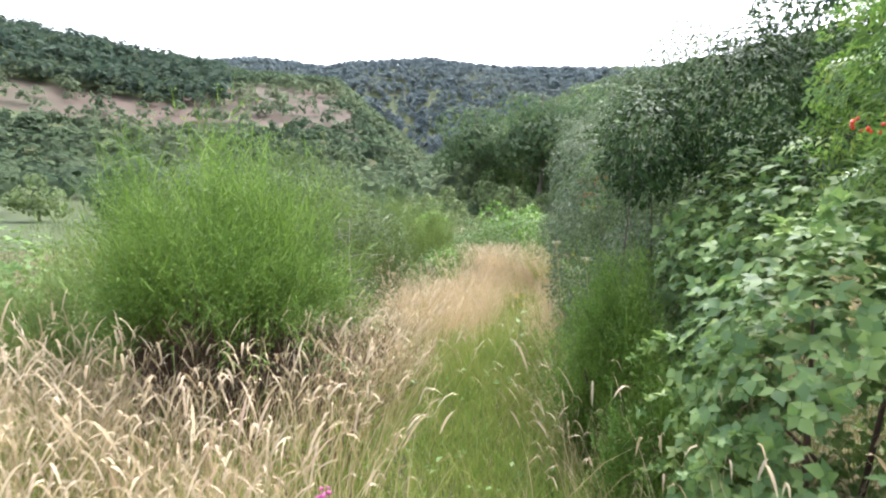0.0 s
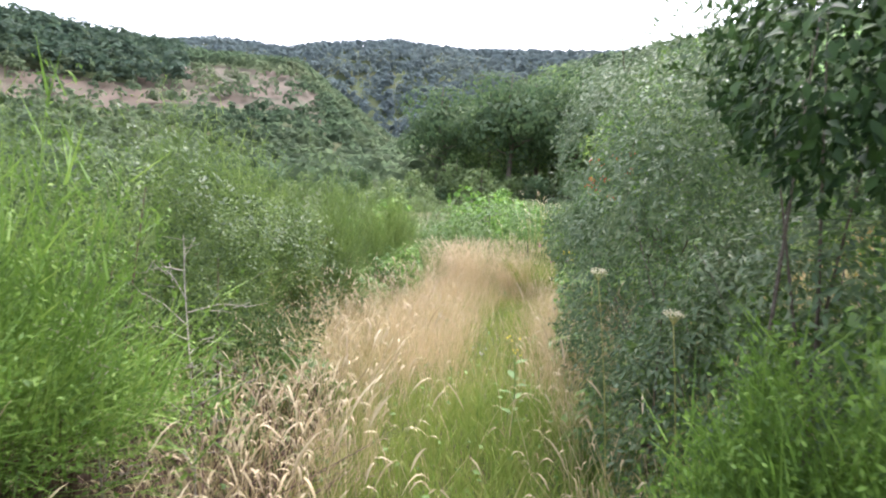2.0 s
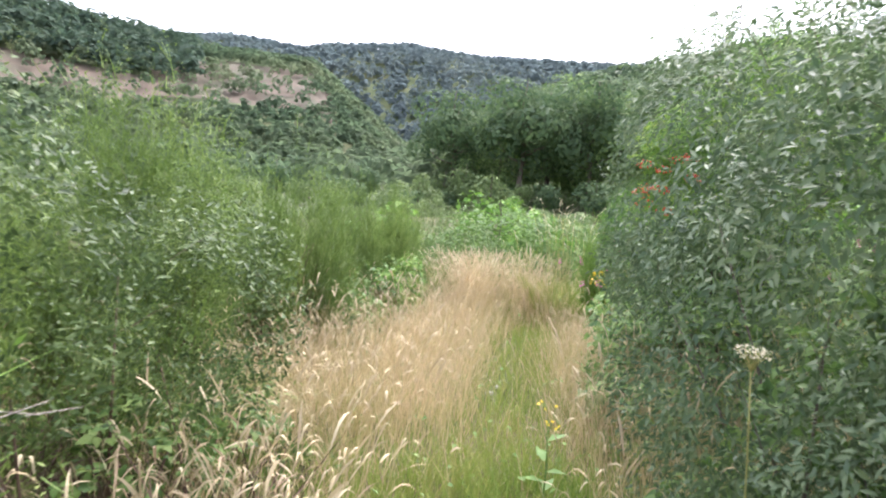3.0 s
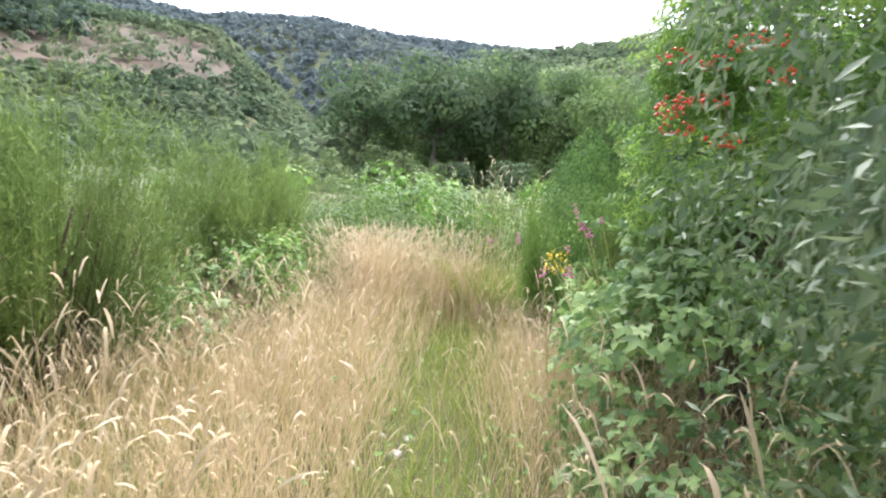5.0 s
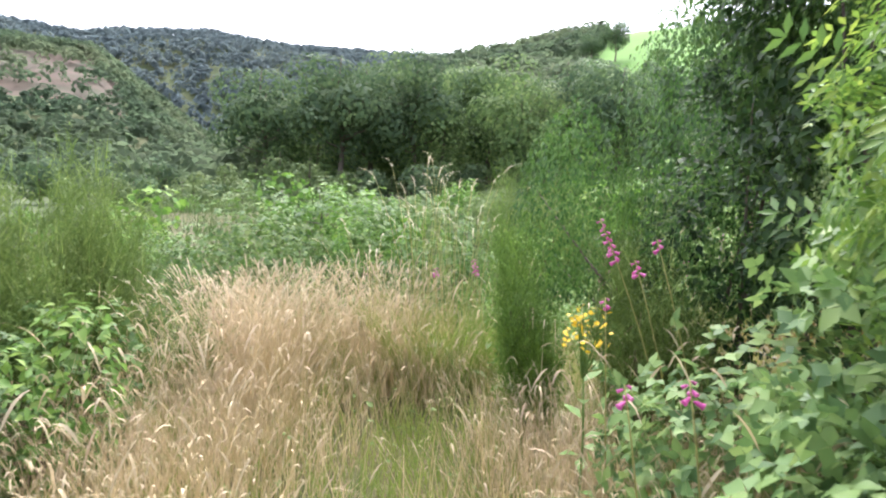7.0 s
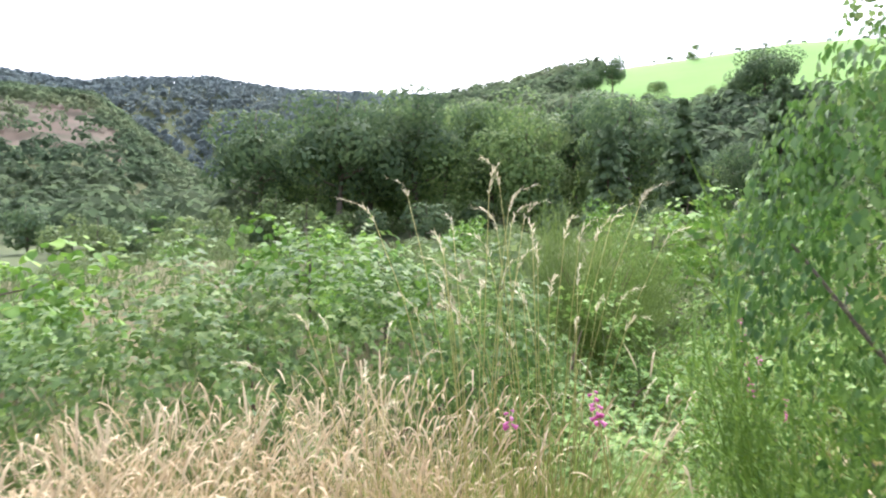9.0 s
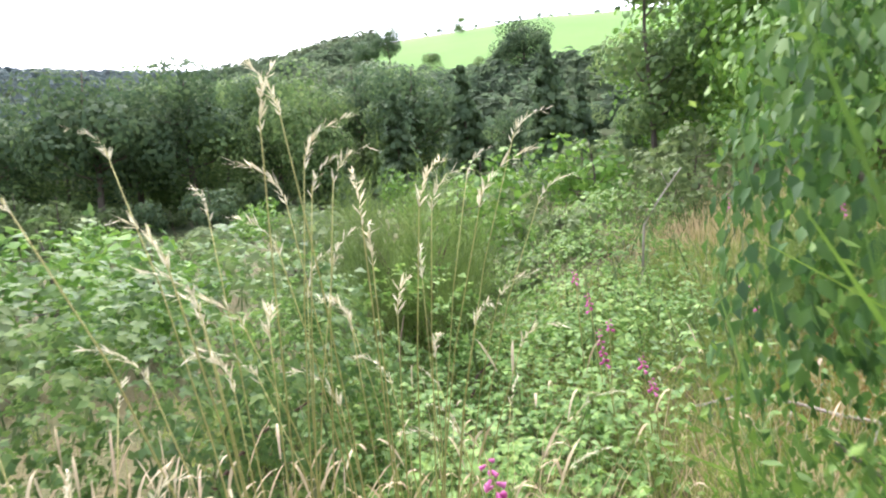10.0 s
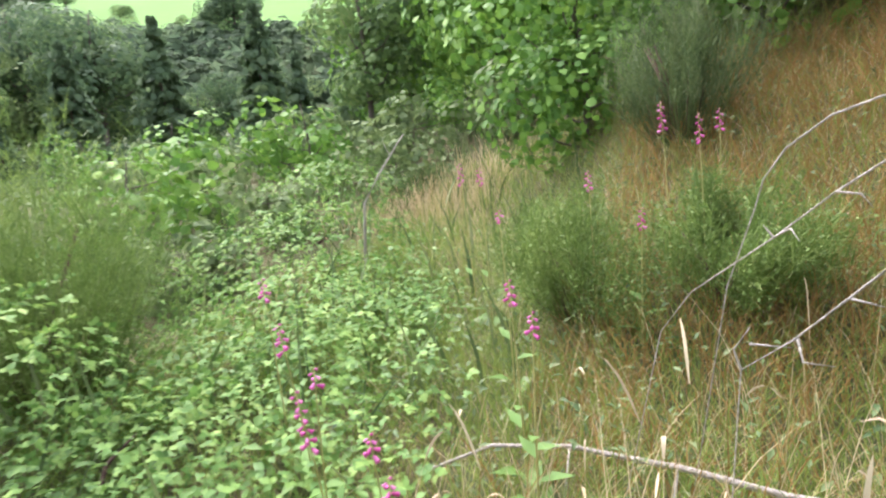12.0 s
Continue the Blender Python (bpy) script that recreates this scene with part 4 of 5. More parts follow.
x, y = spots(11000, 0.55, 2.1, 11.2, 13.0, lambda x, y: ((y > 12.1) | (x < path_x(y) - 0.85) & (x < 1.15)) * (1 - near_path(x, y, 0.5)) * (0.3 + 0.7 * soft_noise(x, y, 2.0)) * np.exp(-(((y - 12.0) / 0.6) ** 2)))
grass("dry_grass", x, y, 0.9, 0.0035, 0.42, M_STRAW, "curled tan grass before the brambles", 4, None, (0.1, 0.008))
x, y = spots(30000, 2.8, 10, 10.5, 16, lambda x, y: (0.2 + 0.8 * soft_noise(x, y, 1.3)) * np.where(brambly(x, y), 0.2, 1) * np.where(x > 4.6, 0.25, 0.5))
grass("dry_grass", x, y, 0.34, 0.0042, 1.3, M_STRAW, "mixed dry grass below the bank", 3, None)
x, y = spots(22000, 4.8, 10, 7, 12.8, lambda x, y: (0.25 + 0.65 * soft_noise(x, y, 1.2)) * np.where(x < 5.8, 0.3, 1))
grass("dry_grass", x, y, 0.45, 0.006, 0.9, M_RUST, "rusty brown dead grass on the bank", 3)
x, y = spots(34000, 2.6, 12, 9.5, 16, lambda x, y: (1 - near_path(x, y, 0.3)) * 0.4 + 0.6 * soft_noise(x, y, 0.9))
grass("grass", x, y, 0.32, 0.0065, 1.2, M_GREENGRASS, "green grass below the bank", 2)
x, y = spots(30000, -30, 32, 13, 48, lambda x, y: 0.3 + 0.7 * soft_noise(x, y, 0.4))
grass("grass", x, y, 0.7, 0.03, 0.6, M_BROOM_DULL, "rank grass filling the hollow before the wood", 2)
x, y = spots(2500, 9.2, 12.5, 14.2, 17, lambda x, y: np.exp(-((x - 10.8) ** 2 + (y - 15.6) ** 2)))
grass("dry_grass", x, y, 0.5, 0.012, 0.5, M_STRAW, "patch of golden grass beyond the brambles", 3)


# ---- flowers and single plants ----
def bell_mesh():
    rings = []
    for z, r in ((0, 0.003), (0.012, 0.009), (0.03, 0.011), (0.042, 0.016)):
        a = np.linspace(0, 2 * np.pi, 7, endpoint=False)
        rings.append(np.stack([np.cos(a) * r, np.sin(a) * r, np.full(7, -z)], 1))
    v, t = np.concatenate(rings), []
    for q in range(3):
        for k in range(7):
            m, n = q * 7 + k, q * 7 + (k + 1) % 7
            t += [(m, n, n + 7), (m, n + 7, m + 7)]
    return mesh_of("flower", v, t, M_FOX)


BELL = bell_mesh()
FOX_LEAF = mesh_of("leaf", *leaf_shape(0.45, 0.05), M_PLANT)


def foxglove(x, y, top, lean=(0, 0), spike=0.2, bells=12, label="pink foxglove in flower above the grass", leaves=5):
    """A leaning stem with nodding bells, smaller towards the tip, and leaves low down."""
    bx, by = x - lean[0], y - lean[1]
    g = land_at(bx, by)
    h = max(0.3, top - g)
    base = new("foxglove")
    base.matrix_basis = pose(bx, by, g)
    s = np.linspace(0, 1, 7)
    pts = np.stack([lean[0] * s**1.6, lean[1] * s**1.6, h * s - 0.03 * (s == 0)], 1)
    part("stem", mesh_of("stem", *tube(pts, 0.006 - 0.0042 * s, 5), M_TALL), base)
    for k in range(bells):
        f = 1 - (spike / h) * (k + 0.3) / bells
        a = k * 2.4
        at = Vector((lean[0] * f**1.6, lean[1] * f**1.6, h * f))
        part("flower", BELL, base, Matrix.Translation(at) @ pose(0, 0, 0, 0, 0, math.degrees(a)) @ pose(0.004, 0, 0, 0, -62, 0) @ Matrix.Scale(0.34 + 0.36 * k / bells, 4))
    for k in range(leaves):
        f = 0.08 + 0.1 * k
        part("leaf", FOX_LEAF, base, Matrix.Translation((lean[0] * f**1.6, lean[1] * f**1.6, h * f)) @ pose(0, 0, 0, 0, -25, 137 * k) @ Matrix.Scale(0.2 - 0.022 * k, 4))
    return tagged(base, label, "foxglove", "foxgloves")


for x, y, top, lean, spike, n in (
    (2.25, 9.93, 0.95, (-0.5, -0.02), 0.2, 18),
    (2.30, 9.74, 0.79, (-0.3, 0.02), 0.07, 7),
    (2.37, 9.70, 0.88, (-0.3, 0.05), 0.05, 5),
    (2.14, 9.7, 0.65, (-0.05, 0), 0.05, 4),
    (1.68, 8.93, 0.6, (-0.12, 0.02), 0.05, 5),
    (1.8, 8.84, 0.63, (-0.12, 0.02), 0.06, 6),
    (2.46, 11.9, 0.50, (-0.12, 0.08), 0.12, 12),
    (2.19, 12.01, 0.43, (-0.03, 0), 0.07, 7),
    (-0.38, 1.86, 0.53, (0.02, 0), 0.05, 7),
    (4.59, 13.32, 0.31, (-0.08, 0.03), 0.12, 10),
    (5.05, 12.58, 0.39, (-0.05, 0.02), 0.11, 9),
    (4.39, 13.10, 0.16, (-0.06, 0.05), 0.22, 16),
    (4.31, 12.72, -0.03, (-0.03, 0.02), 0.08, 8),
    (6.76, 12.20, 1.04, (-0.05, 0.06), 0.18, 12),
    (6.88, 12.00, 0.96, (0, 0.05), 0.18, 10),
    (7.08, 11.89, 0.98, (0.02, 0.03), 0.14, 8),
    (6.70, 12.62, 0.66, (-0.03, 0.03), 0.13, 9),
    (6.45, 12.27, 0.46, (0.02, 0), 0.13, 9),
    (6.96, 13.45, 0.69, (0, 0.04), 0.13, 9),
    (6.91, 13.58, 0.73, (-0.05, 0.05), 0.16, 10),
    (5.79, 12.88, 0.55, (-0.05, 0.02), 0.06, 5),
    (4.93, 13.69, 0.38, (-0.04, 0), 0.1, 8),
    (4.51, 13.11, 0.19, (0.02, 0), 0.07, 6),
    (4.41, 12.84, 0.04, (-0.03, 0.03), 0.08, 8),
    (4.98, 12.47, 0.29, (0.03, 0), 0.09, 8),
):
    foxglove(x, y, top, lean, spike, n)


def ragwort(x, y, top, label, heads=64, wide=0.10, bloom=0.013):
    g = land_at(x, y)
    h = top - g
    base = new("ragwort")
    base.matrix_basis = pose(x, y, g)
    part("stem", mesh_of("stem", *tube([(0, 0, -0.03), (0.01, 0, h * 0.5), (0, 0.01, h * 0.85)], [0.006, 0.005, 0.003], 5), M_PLANT), base)
    petals = [turned(narrow_shape(0.34), k * math.pi / 5, (0, 0, 0.05), 1.0) for k in range(10)]
    one = mesh_of("flower_head", *joined(*petals), M_RAGWORT)
    for k in range(heads):
        a, r = RNG.uniform(0, 6.28), wide * math.sqrt(RNG.uniform(0, 1))
        z = h - 0.16 * RNG.uniform(0, 1) - r * 0.4
        part("flower_head", one, base, pose(math.cos(a) * r, math.sin(a) * r, z, RNG.uniform(-50, 50), RNG.uniform(-50, 50), RNG.uniform(0, 360)) @ Matrix.Scale(bloom, 4))
        if k % 3 == 0:
            part("stalk", mesh_of("stalk", *tube([(0, 0.01, h * 0.72), (math.cos(a) * r * 0.7, math.sin(a) * r * 0.7, z - 0.06), (math.cos(a) * r, math.sin(a) * r, z)], [0.003, 0.002, 0.0015], 4), M_PLANT), base)
    for k in range(9):
        part("leaf", FOX_LEAF, base, pose(0, 0, h * (0.15 + 0.07 * k), 0, -20, 137 * k) @ Matrix.Scale(0.12, 4))
    return tagged(base, label, "ragwort")


ragwort(2.09, 9.75, 0.62, "yellow ragwort in full flower beside the path")
ragwort(0.78, 6.10, 0.46, "small yellow ragwort under the sallow", 9, 0.06, 0.011)


def ball_mesh(name, r, mat):
    bm = bmesh.new()
    bmesh.ops.create_icosphere(bm, subdivisions=1, radius=r)
    me = bpy.data.meshes.new(name)
    bm.to_mesh(me)
    bm.free()
    me.materials.append(mat)
    return me


BERRY = ball_mesh("berry", 0.0075, M_BERRY)


def berry_cluster(x, y, z):
    base = new("berry_cluster")
    base.matrix_basis = pose(x, y, z)
    for k in range(20):
        d = directions(1)[0] * np.array([0.065, 0.065, 0.03])
        part("berry", BERRY, base, Matrix.Translation(Vector(d)))
        if k % 6 == 0:
            part("stalk", mesh_of("stalk", *tube([(0, 0, -0.09), tuple(d * 0.5 + (0, 0, -0.03)), tuple(d)], [0.002, 0.0015, 0.001], 3), M_PLANT), base)
    return tagged(base, "cluster of ripe red rowan berries among leaves", "berries", "rowan berries")


for x, y, z in ((1.78, 7.93, 1.45), (1.82, 7.97, 1.49), (1.85, 7.88, 1.51), (1.88, 7.8, 1.49), (1.9, 7.72, 1.33), (1.81, 7.91, 1.38), (1.91, 7.84, 1.64), (1.8, 7.98, 1.68), (1.98, 7.78, 1.72), (2.06, 7.71, 1.74), (2.03, 7.61, 1.58), (1.42, 2.03, 1.76)):
    berry_cluster(x, y, z)


def tussock(x, y, n, height, spread, label, head=0.17, lean=0.3):
    """Tall grass: single stems with branched drooping heads over a tuft of blades."""
    g = land_at(x, y)
    base = new("tall_grass")
    base.matrix_basis = pose(x, y, g)
    for k in range(n):
        a, r = RNG.uniform(0, 6.28), spread * math.sqrt(RNG.uniform(0, 1))
        h = height * RNG.uniform(0.7, 1.08)
        out = lean * h * RNG.uniform(0.2, 1.3)
        d = np.array([math.cos(a), math.sin(a), 0])
        foot, tip = d * r * 0.6 + (0, 0, -0.02), d * (r * 0.6 + out) + (0, 0, h)
        s = np.linspace(0, 1, 6)[:, None]
        bow = d * -0.5 * out + (0, 0, 0.1 * h)
        pts = foot * (1 - s) + tip * s + bow * 4 * s * (1 - s) * 0.5
        stem = part("stem", mesh_of("stem", *tube(pts, np.linspace(0.0028, 0.0013, 6), 4), M_TALL), base)
        m = 34
        f = np.sort(RNG.uniform(0, 1, m))[:, None]
        go = unit(pts[-1] - pts[-2])
        p0 = tip + go * (f * head - head * 0.2) + (d * 0.45 - (0, 0, 0.4)) * f**2 * head
        way = unit(go + (d - (0, 0, 0.9)) * f + 0.55 * directions(m))
        long = RNG.uniform(0.016, 0.034, (m, 1))
        v = joined(ribbons(p0, p0 + way * long, np.zeros((m, 3)), np.full(m, 0.0042), 2, [0.4, 1, 0.15]), ribbons(p0[:-1:2], p0[1::2], np.zeros((m // 2, 3)), np.full(m // 2, 0.0016), 1, [1, 1]))
        part("seed_head", mesh_of("seed_head", *v, M_PLUME), stem)
    m = 260
    a, r = RNG.uniform(0, 6.28, m), spread * np.sqrt(RNG.uniform(0, 1, m))
    foot = np.stack([np.cos(a) * r, np.sin(a) * r, np.full(m, -0.02)], 1)
    h = height * RNG.uniform(0.25, 0.6, m)
    tip = foot + np.stack([np.cos(a) * h * 0.55, np.sin(a) * h * 0.55, h * 0.85], 1)
    bend = np.stack([0 * h, 0 * h, h * 0.3], 1)
    tagged(part("blades", mesh_of("blades", *ribbons(foot, tip, bend, np.full(m, 0.007), 4), M_GREENGRASS), base), kind="stuff")
    return tagged(base, label, "grass", "tall grass tussocks")


tussock(2.12, 12.15, 15, 1.8, 0.14, "tall flowering grass tussock with pale feathery heads", 0.16, 0.14)
tussock(2.36, 12.1, 15, 1.75, 0.14, "tall flowering grass tussock with pale feathery heads", 0.16, 0.15)
tussock(2.62, 12.3, 8, 1.55, 0.16, "tall flowering grass tussock with pale feathery heads", 0.15, 0.2)
tussock(1.75, 12.35, 9, 1.35, 0.2, "tall flowering grass tussock with pale feathery heads", 0.13, 0.25)
tussock(-0.95, 6.35, 6, 1.05, 0.15, "tall dry grass stems in front of broom")
tussock(-1.35, 6.9, 6, 1.2, 0.2, "tall dry grass stems in front of broom")
tussock(0.4, 11.6, 5, 1.0, 0.2, "dry grass stems at the foot of brambles")
tussock(1.15, 12.0, 6, 1.0, 0.25, "dry grass stems at the foot of brambles")
tussock(3.1, 12.6, 8, 0.8, 0.25, "drooping green grass at the path's end")


# ---- fallen branches ----
def branch(name, pts, r0, r1, mat, label, twigs=(), sides=7):
    base = new(name)
    o = Vector(pts[0])
    base.matrix_basis = Matrix.Translation(o)
    p = [tuple(Vector(q) - o) for q in pts]
    part("main_stem", mesh_of("main_stem", *tube(p, np.linspace(r0, r1, len(p)), sides), mat), base)
    for tw in twigs:
        q = [tuple(Vector(w) - o) for w in tw]
        part("twig", mesh_of("twig", *tube(q, np.linspace(min(r1 * 1.2, 0.007), min(r1, 0.008) * 0.35, len(q)), 5), mat), base)
    return tagged(base, label, "branch")


def low(x, y, up=0.0):
    return (x, y, land_at(x, y) + up)


branch("fallen_branch", [low(5.12, 13.02, 0.12), low(5.24, 12.77, 0.2), low(5.26, 12.42, 0.24), low(5.30, 12.19, 0.2), low(5.22, 11.99, 0.24), low(5.17, 11.62, 0.2), low(5.14, 11.39, 0.2), low(5.16, 11.09, 0.05)], 0.007, 0.017, M_PALEWOOD, "long pale fallen branch stripped of bark in the grass", [[low(5.26, 12.42, 0.24), low(5.10, 12.40, 0.15), low(5.00, 12.41, 0.02)], [low(5.22, 11.99, 0.24), low(5.07, 12.00, 0.1), low(4.97, 12.01, -0.02)]])
branch("dead_branch", [low(5.2, 12.2, 0.0), (5.12, 12.04, 0.2), (5.08, 11.94, 0.36), (5.08, 11.70, 0.55), (5.01, 11.55, 0.70), (4.94, 11.45, 0.79), (4.90, 11.26, 0.93)], 0.0018, 0.0038, M_PALEWOOD, "bare dead branch leaning out from the bank", [[(5.08, 11.70, 0.55), (5.02, 11.66, 0.59), (4.97, 11.64, 0.56)], [(5.01, 11.55, 0.70), (4.95, 11.50, 0.70), (4.95, 11.47, 0.66)], [(5.08, 11.70, 0.55), (5.08, 11.73, 0.59)]])
branch("dead_branch", [low(5.2, 11.95, 0.0), (5.02, 11.83, 0.4), (4.95, 11.76, 0.66), (4.93, 11.74, 0.75), (4.87, 11.69, 0.84), (4.86, 11.59, 0.92), (4.80, 11.49, 0.96), (4.77, 11.35, 0.97)], 0.0018, 0.0038, M_PALEWOOD, "thin dead branch arching over the grass")
branch("dead_branch", [low(4.78, 11.82, 0.0), (4.78, 11.79, 0.22), (4.72, 11.67, 0.34), (4.66, 11.56, 0.48), (4.60, 11.50, 0.57), (4.52, 11.40, 0.68)], 0.0018, 0.0038, M_PALEWOOD, "dead twiggy branch beside the grass", [[(4.72, 11.66, 0.35), (4.67, 11.65, 0.30), (4.66, 11.58, 0.30)], [(4.78, 11.79, 0.22), (4.78, 11.81, 0.28), (4.78, 11.77, 0.35)], [(4.78, 11.77, 0.30), (4.72, 11.67, 0.32)], [(4.66, 11.56, 0.48), (4.60, 11.50, 0.48)]])
branch("dead_branch", [low(7.97, 15.17, 0.2), (7.99, 15.12, 0.32), (8.08, 14.98, 0.59), (8.18, 14.82, 0.85), (8.23, 14.74, 0.97)], 0.016, 0.007, M_PALEWOOD, "grey dead stick standing out of brambles", [[(8.15, 14.87, 0.77), (8.13, 14.91, 0.86), (8.12, 14.93, 0.92)]])

# a leafy twig hanging out over the bend
twig = branch("overhanging_twig", [(3.3, 10.95, 1.15), (3.22, 11.3, 1.02), (3.17, 11.55, 0.95), (3.14, 11.60, 0.95), (3.12, 11.66, 0.95), (3.10, 11.72, 0.94), (3.09, 11.78, 0.93)], 0.0014, 0.0007, M_PLANT, "green twig with a few drooping leaves")
for k, (x, y, z, size) in enumerate(((3.11, 11.72, 0.94, 0.045), (3.10, 11.74, 0.93, 0.04), (3.13, 11.61, 0.95, 0.05), (3.13, 11.63, 0.95, 0.035))):
    part("leaf", mesh_of("leaf", *leaf_shape(0.55), M_BIRCH), twig, Matrix.Translation(Vector((x, y, z)) - twig.matrix_basis.translation) @ pose(0, 0, 0, 0, 70, 90 * k + 20) @ Matrix.Scale(size, 4))


# ---- weeds between the grasses ----
def weeds(n, x0, x1, y0, y1, size, mat, label, shape, high=0.35, weight=lambda x, y: 0.3 + 0.7 * soft_noise(x, y, 1.6)):
    x, y = spots(n, x0, x1, y0, y1, weight)
    p = np.stack([x, y, land(x, y) + high * RNG.uniform(0.02, 1, len(x)) ** 1.3], 1)
    d = directions(len(x))
    d[:, 2] *= 0.35
    ob = new("weeds", mesh_of("weeds", *scattered(shape, p, d, 0.45 * directions(len(x)) + (0, 0, 1), RNG.uniform(0.6, 1.3, len(x)) * size), mat))
    tagged(ob, label, "weeds", kind="stuff")


def hollow(x, y):
    return (0.15 + 0.85 * soft_noise(x, y, 1.6)) * ramp(y - 11.9 - 0.4 * (x - 3), 0.0, 0.7)


weeds(11000, 2.9, 9, 11.6, 15.5, 0.065, M_PLANT, "low green weeds among the grass", leaf_shape(0.6), 0.4, hollow)
weeds(9000, 2.9, 7.5, 12.2, 15, 0.07, M_BRAMBLE_LIGHT, "trailing bramble leaves through the grass", bramble_shape(), 0.45, hollow)
weeds(5000, 5.0, 9.5, 10.6, 13.6, 0.06, M_BROOM_DULL, "sparse herbs on the foot of the bank", leaf_shape(0.4), 0.4)
weeds(5000, -3.5, 2.6, 0.5, 12, 0.05, M_PLANT, "small green weeds low in the grass", leaf_shape(0.6), 0.3, lambda x, y: 0.2 + 0.5 * soft_noise(x, y, 1.6))


# ---- dead growth and odd stalks beside the path ----
def dead_stems(n, x0, x1, y0, y1, high, width, mat, label, weight=lambda x, y: 0.3 + 0.7 * soft_noise(x, y, 2.2)):
    """A low tangle of crossing broken stems."""
    x, y = spots(n, x0, x1, y0, y1, weight)
    m = len(x)
    foot = np.stack([x, y, land(x, y) + high * 0.45 * RNG.uniform(-0.05, 1, m) ** 2], 1)
    d = directions(m) * (1, 1, 0.55) + (0, 0, 0.35)
    tip = foot + d * RNG.uniform(0.3, 1, (m, 1)) * high
    tip[:, 2] = np.maximum(tip[:, 2], land(tip[:, 0], tip[:, 1]) + 0.02)
    ob = new("dead_stems", mesh_of("dead_stems", *ribbons(foot, tip, 0.12 * high * directions(m), RNG.uniform(0.6, 1.5, m) * width, 3), mat))
    tagged(ob, label, "dead stems", kind="stuff")


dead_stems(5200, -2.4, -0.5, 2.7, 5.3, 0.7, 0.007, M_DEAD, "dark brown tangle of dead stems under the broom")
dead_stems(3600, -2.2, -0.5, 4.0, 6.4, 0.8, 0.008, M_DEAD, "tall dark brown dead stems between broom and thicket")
dead_stems(1200, -2.0, -0.5, 2.6, 5.0, 0.4, 0.009, M_RUST, "rusty withered fronds among dead stems")
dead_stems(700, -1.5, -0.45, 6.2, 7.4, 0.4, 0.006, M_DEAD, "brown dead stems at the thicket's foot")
dead_stems(1500, -1.4, -0.2, 9.9, 11.6, 0.4, 0.006, M_DEAD, "brown dead stems under small brambles")
dead_stems(2600, 5.2, 9.5, 8.5, 12.4, 0.4, 0.008, M_RUST, "rust-brown broken growth on the bank")
dead_stems(1600, 6.0, 17.0, 40.0, 50.0, 1.1, 0.06, M_DEAD, "purplish brown dead growth before the wood")


def twig_tangle(x, y, z, size, label):
    """A dead sprig: one stem forking again and again into fine grey twigs."""
    base = new("dead_sprig")
    g = land_at(x, y)
    base.matrix_basis = pose(x, y, g)
    h = z - g
    part("stem", mesh_of("stem", *tube([(0, 0, -0.03), (0.03, -0.02, h * 0.55), (0, 0, h)], [0.005, 0.004, 0.002], 5), M_PALEWOOD), base)
    for k in range(16):
        f = 0.45 + 0.55 * k / 15
        s = np.array([0.03 * math.sin(math.pi * f), -0.02 * math.sin(math.pi * f), h * f])
        d = unit(directions(1)[0] * (1, 1, 0.5) + (0, 0, 0.5)) * size * RNG.uniform(0.5, 1.0)
        bits = [tube([s, s + d * 0.5 + (0, 0, 0.02), s + d], [0.003, 0.002, 0.001], 4)]
        for q in range(4):
            t = s + d * (0.35 + 0.18 * q)
            e = unit(d / size + 0.9 * directions(1)[0]) * size * 0.35
            bits.append(tube([t, t + e * 0.5, t + e], [0.0018, 0.0013, 0.0007], 3))
        part("twig", mesh_of("twig", *joined(*bits), M_PALEWOOD), base)
    return tagged(base, label, "dead twigs")


twig_tangle(-0.72, 4.35, 1.15, 0.24, "bare grey dead sprig standing in front of the broom")
twig_tangle(-0.95, 4.15, 0.95, 0.22, "bare grey dead sprig standing in front of the broom")


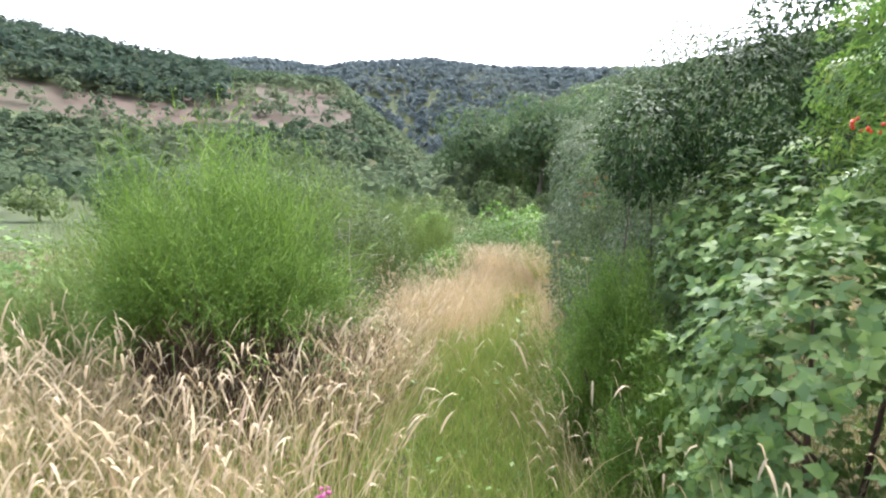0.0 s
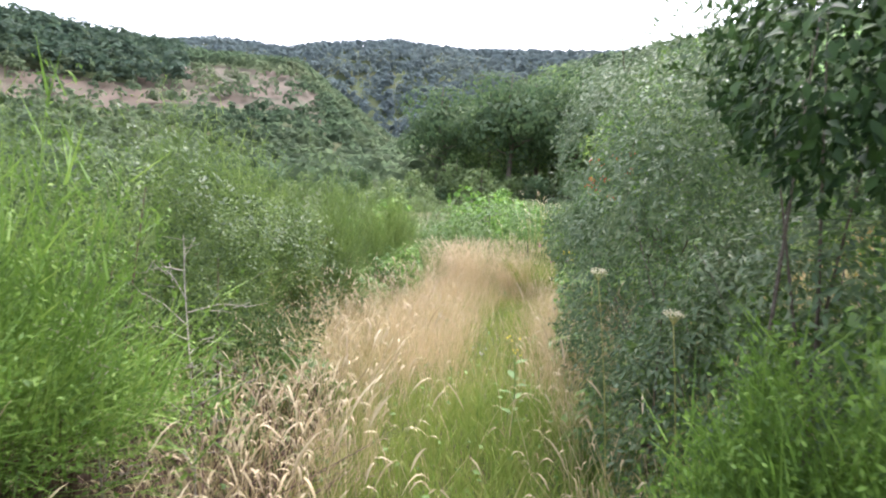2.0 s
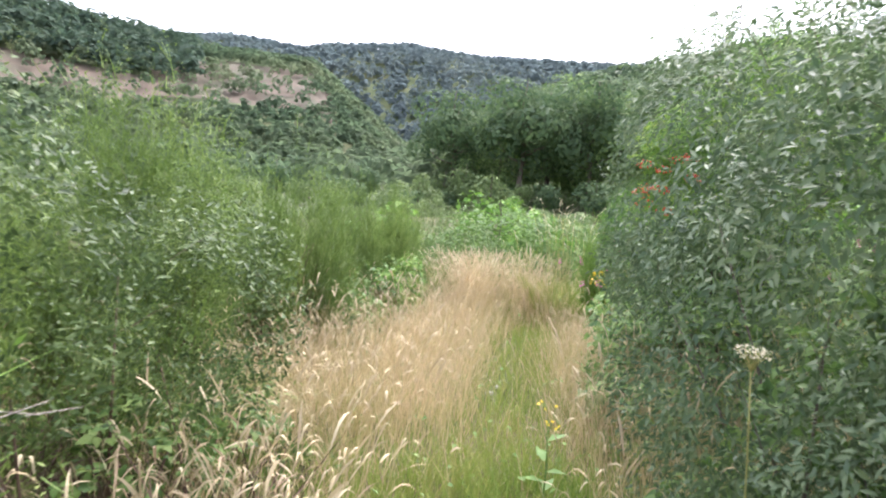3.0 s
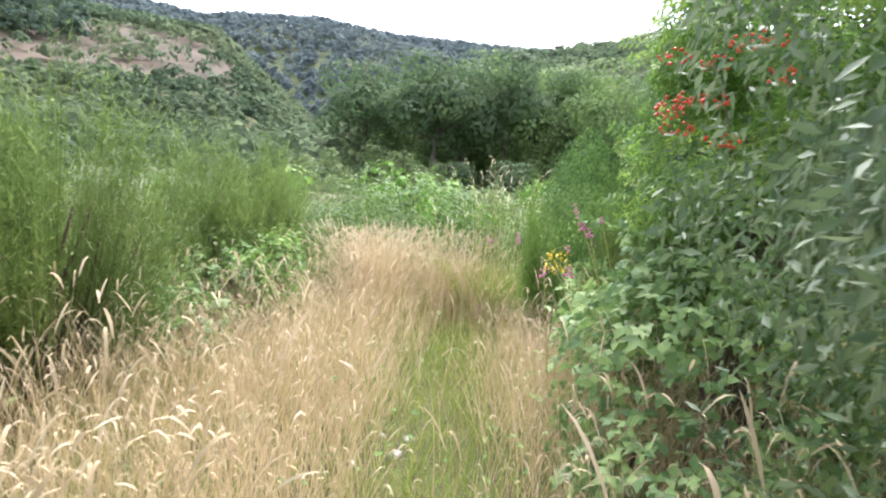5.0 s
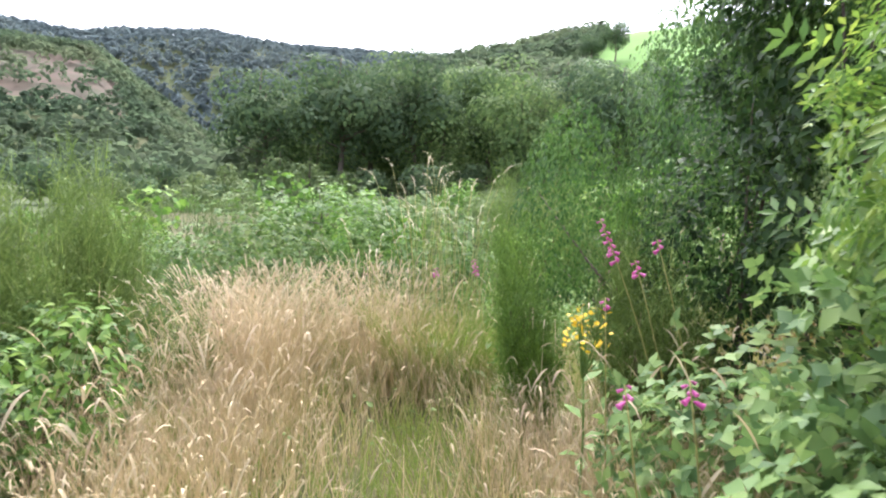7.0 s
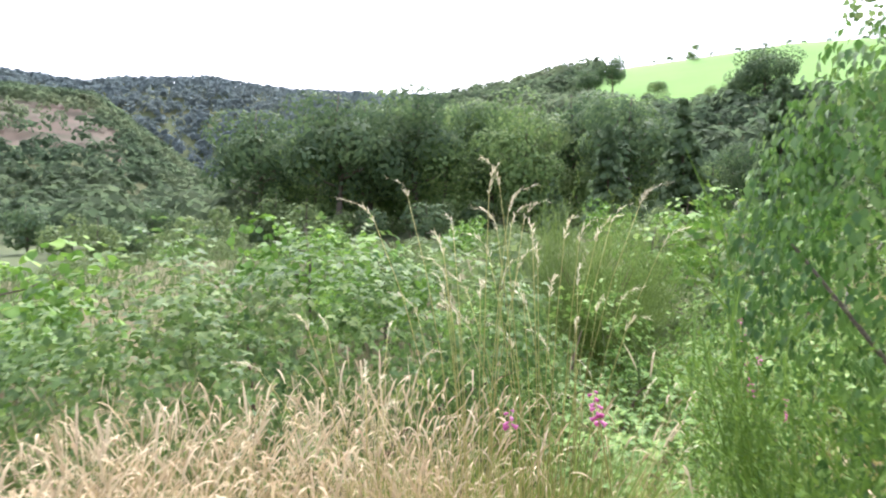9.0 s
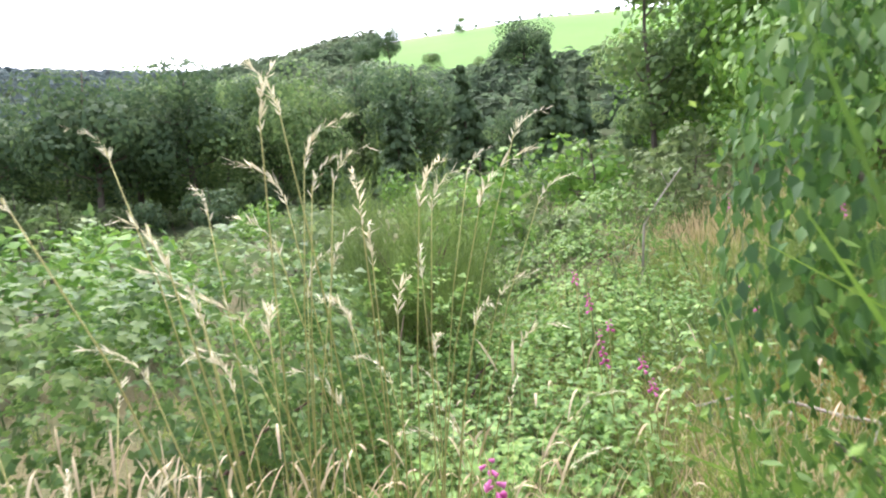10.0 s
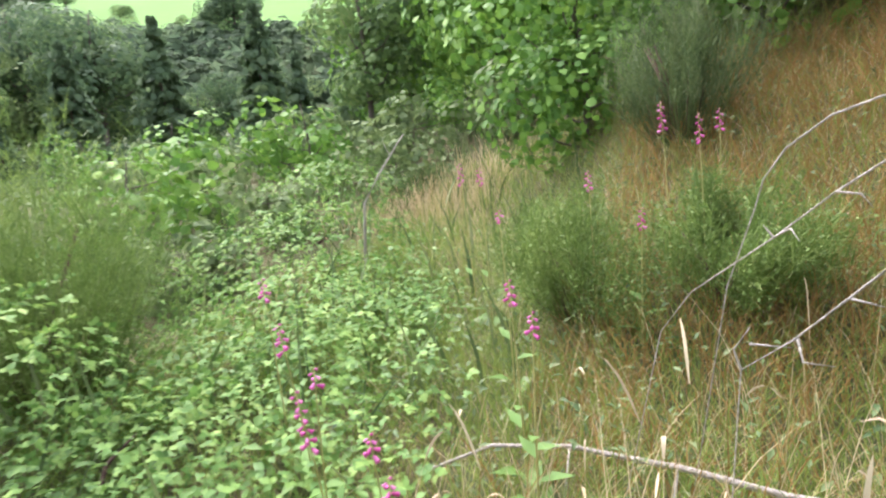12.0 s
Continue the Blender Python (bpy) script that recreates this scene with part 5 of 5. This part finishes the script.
def umbel_plant(x, y, top, lean, label):
    """A thin arching stem with one flat pale head of many small stalked florets."""
    base = new("cow_parsley")
    g = land_at(x, y)
    base.matrix_basis = pose(x, y, g)
    h = top - g
    s = np.linspace(0, 1, 7)
    pts = np.stack([lean[0] * s**2, lean[1] * s**2, h * s - 0.03 * (s == 0)], 1)
    part("stem", mesh_of("stem", *tube(pts, 0.004 - 0.0022 * s, 5), M_TALL), base)
    end = pts[-1]
    for k in range(16):
        a, r = k * 2.4, 0.008 + 0.03 * math.sqrt(k / 16)
        e = end + (math.cos(a) * r, math.sin(a) * r, 0.05 - 6 * r * r)
        part("stalk", mesh_of("stalk", *tube([end, (end + e) / 2 + (0, 0, 0.004), e], [0.0011, 0.0009, 0.0007], 3), M_TALL), base)
        q = 9
        part("floret", mesh_of("floret", *scattered(flake_shape(), e + 0.009 * directions(q), directions(q), directions(q) * 0.4 + (0, 0, 1), np.full(q, 0.006)), M_PLUME), base)
    return tagged(base, label, "wild flower")


umbel_plant(1.12, 4.35, 1.0, (-0.12, -0.12), "dry pale cow parsley head on an arching stem")
umbel_plant(0.98, 4.75, 1.08, (-0.12, -0.1), "dry pale cow parsley head on an arching stem")


# ---- stones in the trodden line ----
def stone(x, y, size, label):
    bm = bmesh.new()
    bmesh.ops.create_icosphere(bm, subdivisions=2, radius=1.0)
    for v in bm.verts:
        k = 1 + 0.16 * math.sin(v.co.x * 3 + x * 9) + 0.14 * math.sin(v.co.y * 4 + y * 7)
        v.co = Vector((v.co.x * size * k, v.co.y * size * 0.8 * k, v.co.z * size * 0.4 * k))
    me = bpy.data.meshes.new("stone")
    bm.to_mesh(me)
    bm.free()
    me.materials.append(M_STONE)
    ob = new("stone", me)
    ob.matrix_basis = pose(x, y, land_at(x, y) + size * 0.15, 0, 0, 70 * x + 30 * y)
    return tagged(ob, label, "stone", "path stones")


for x, y, size in ((0.1, 2.45, 0.05), (0.2, 2.6, 0.035), (0.02, 2.7, 0.03), (0.17, 2.25, 0.04), (0.85, 8.75, 0.05), (0.95, 8.95, 0.035), (0.8, 9.0, 0.03)):
    stone(x, y, size, "small pale grey stone trodden into the path")
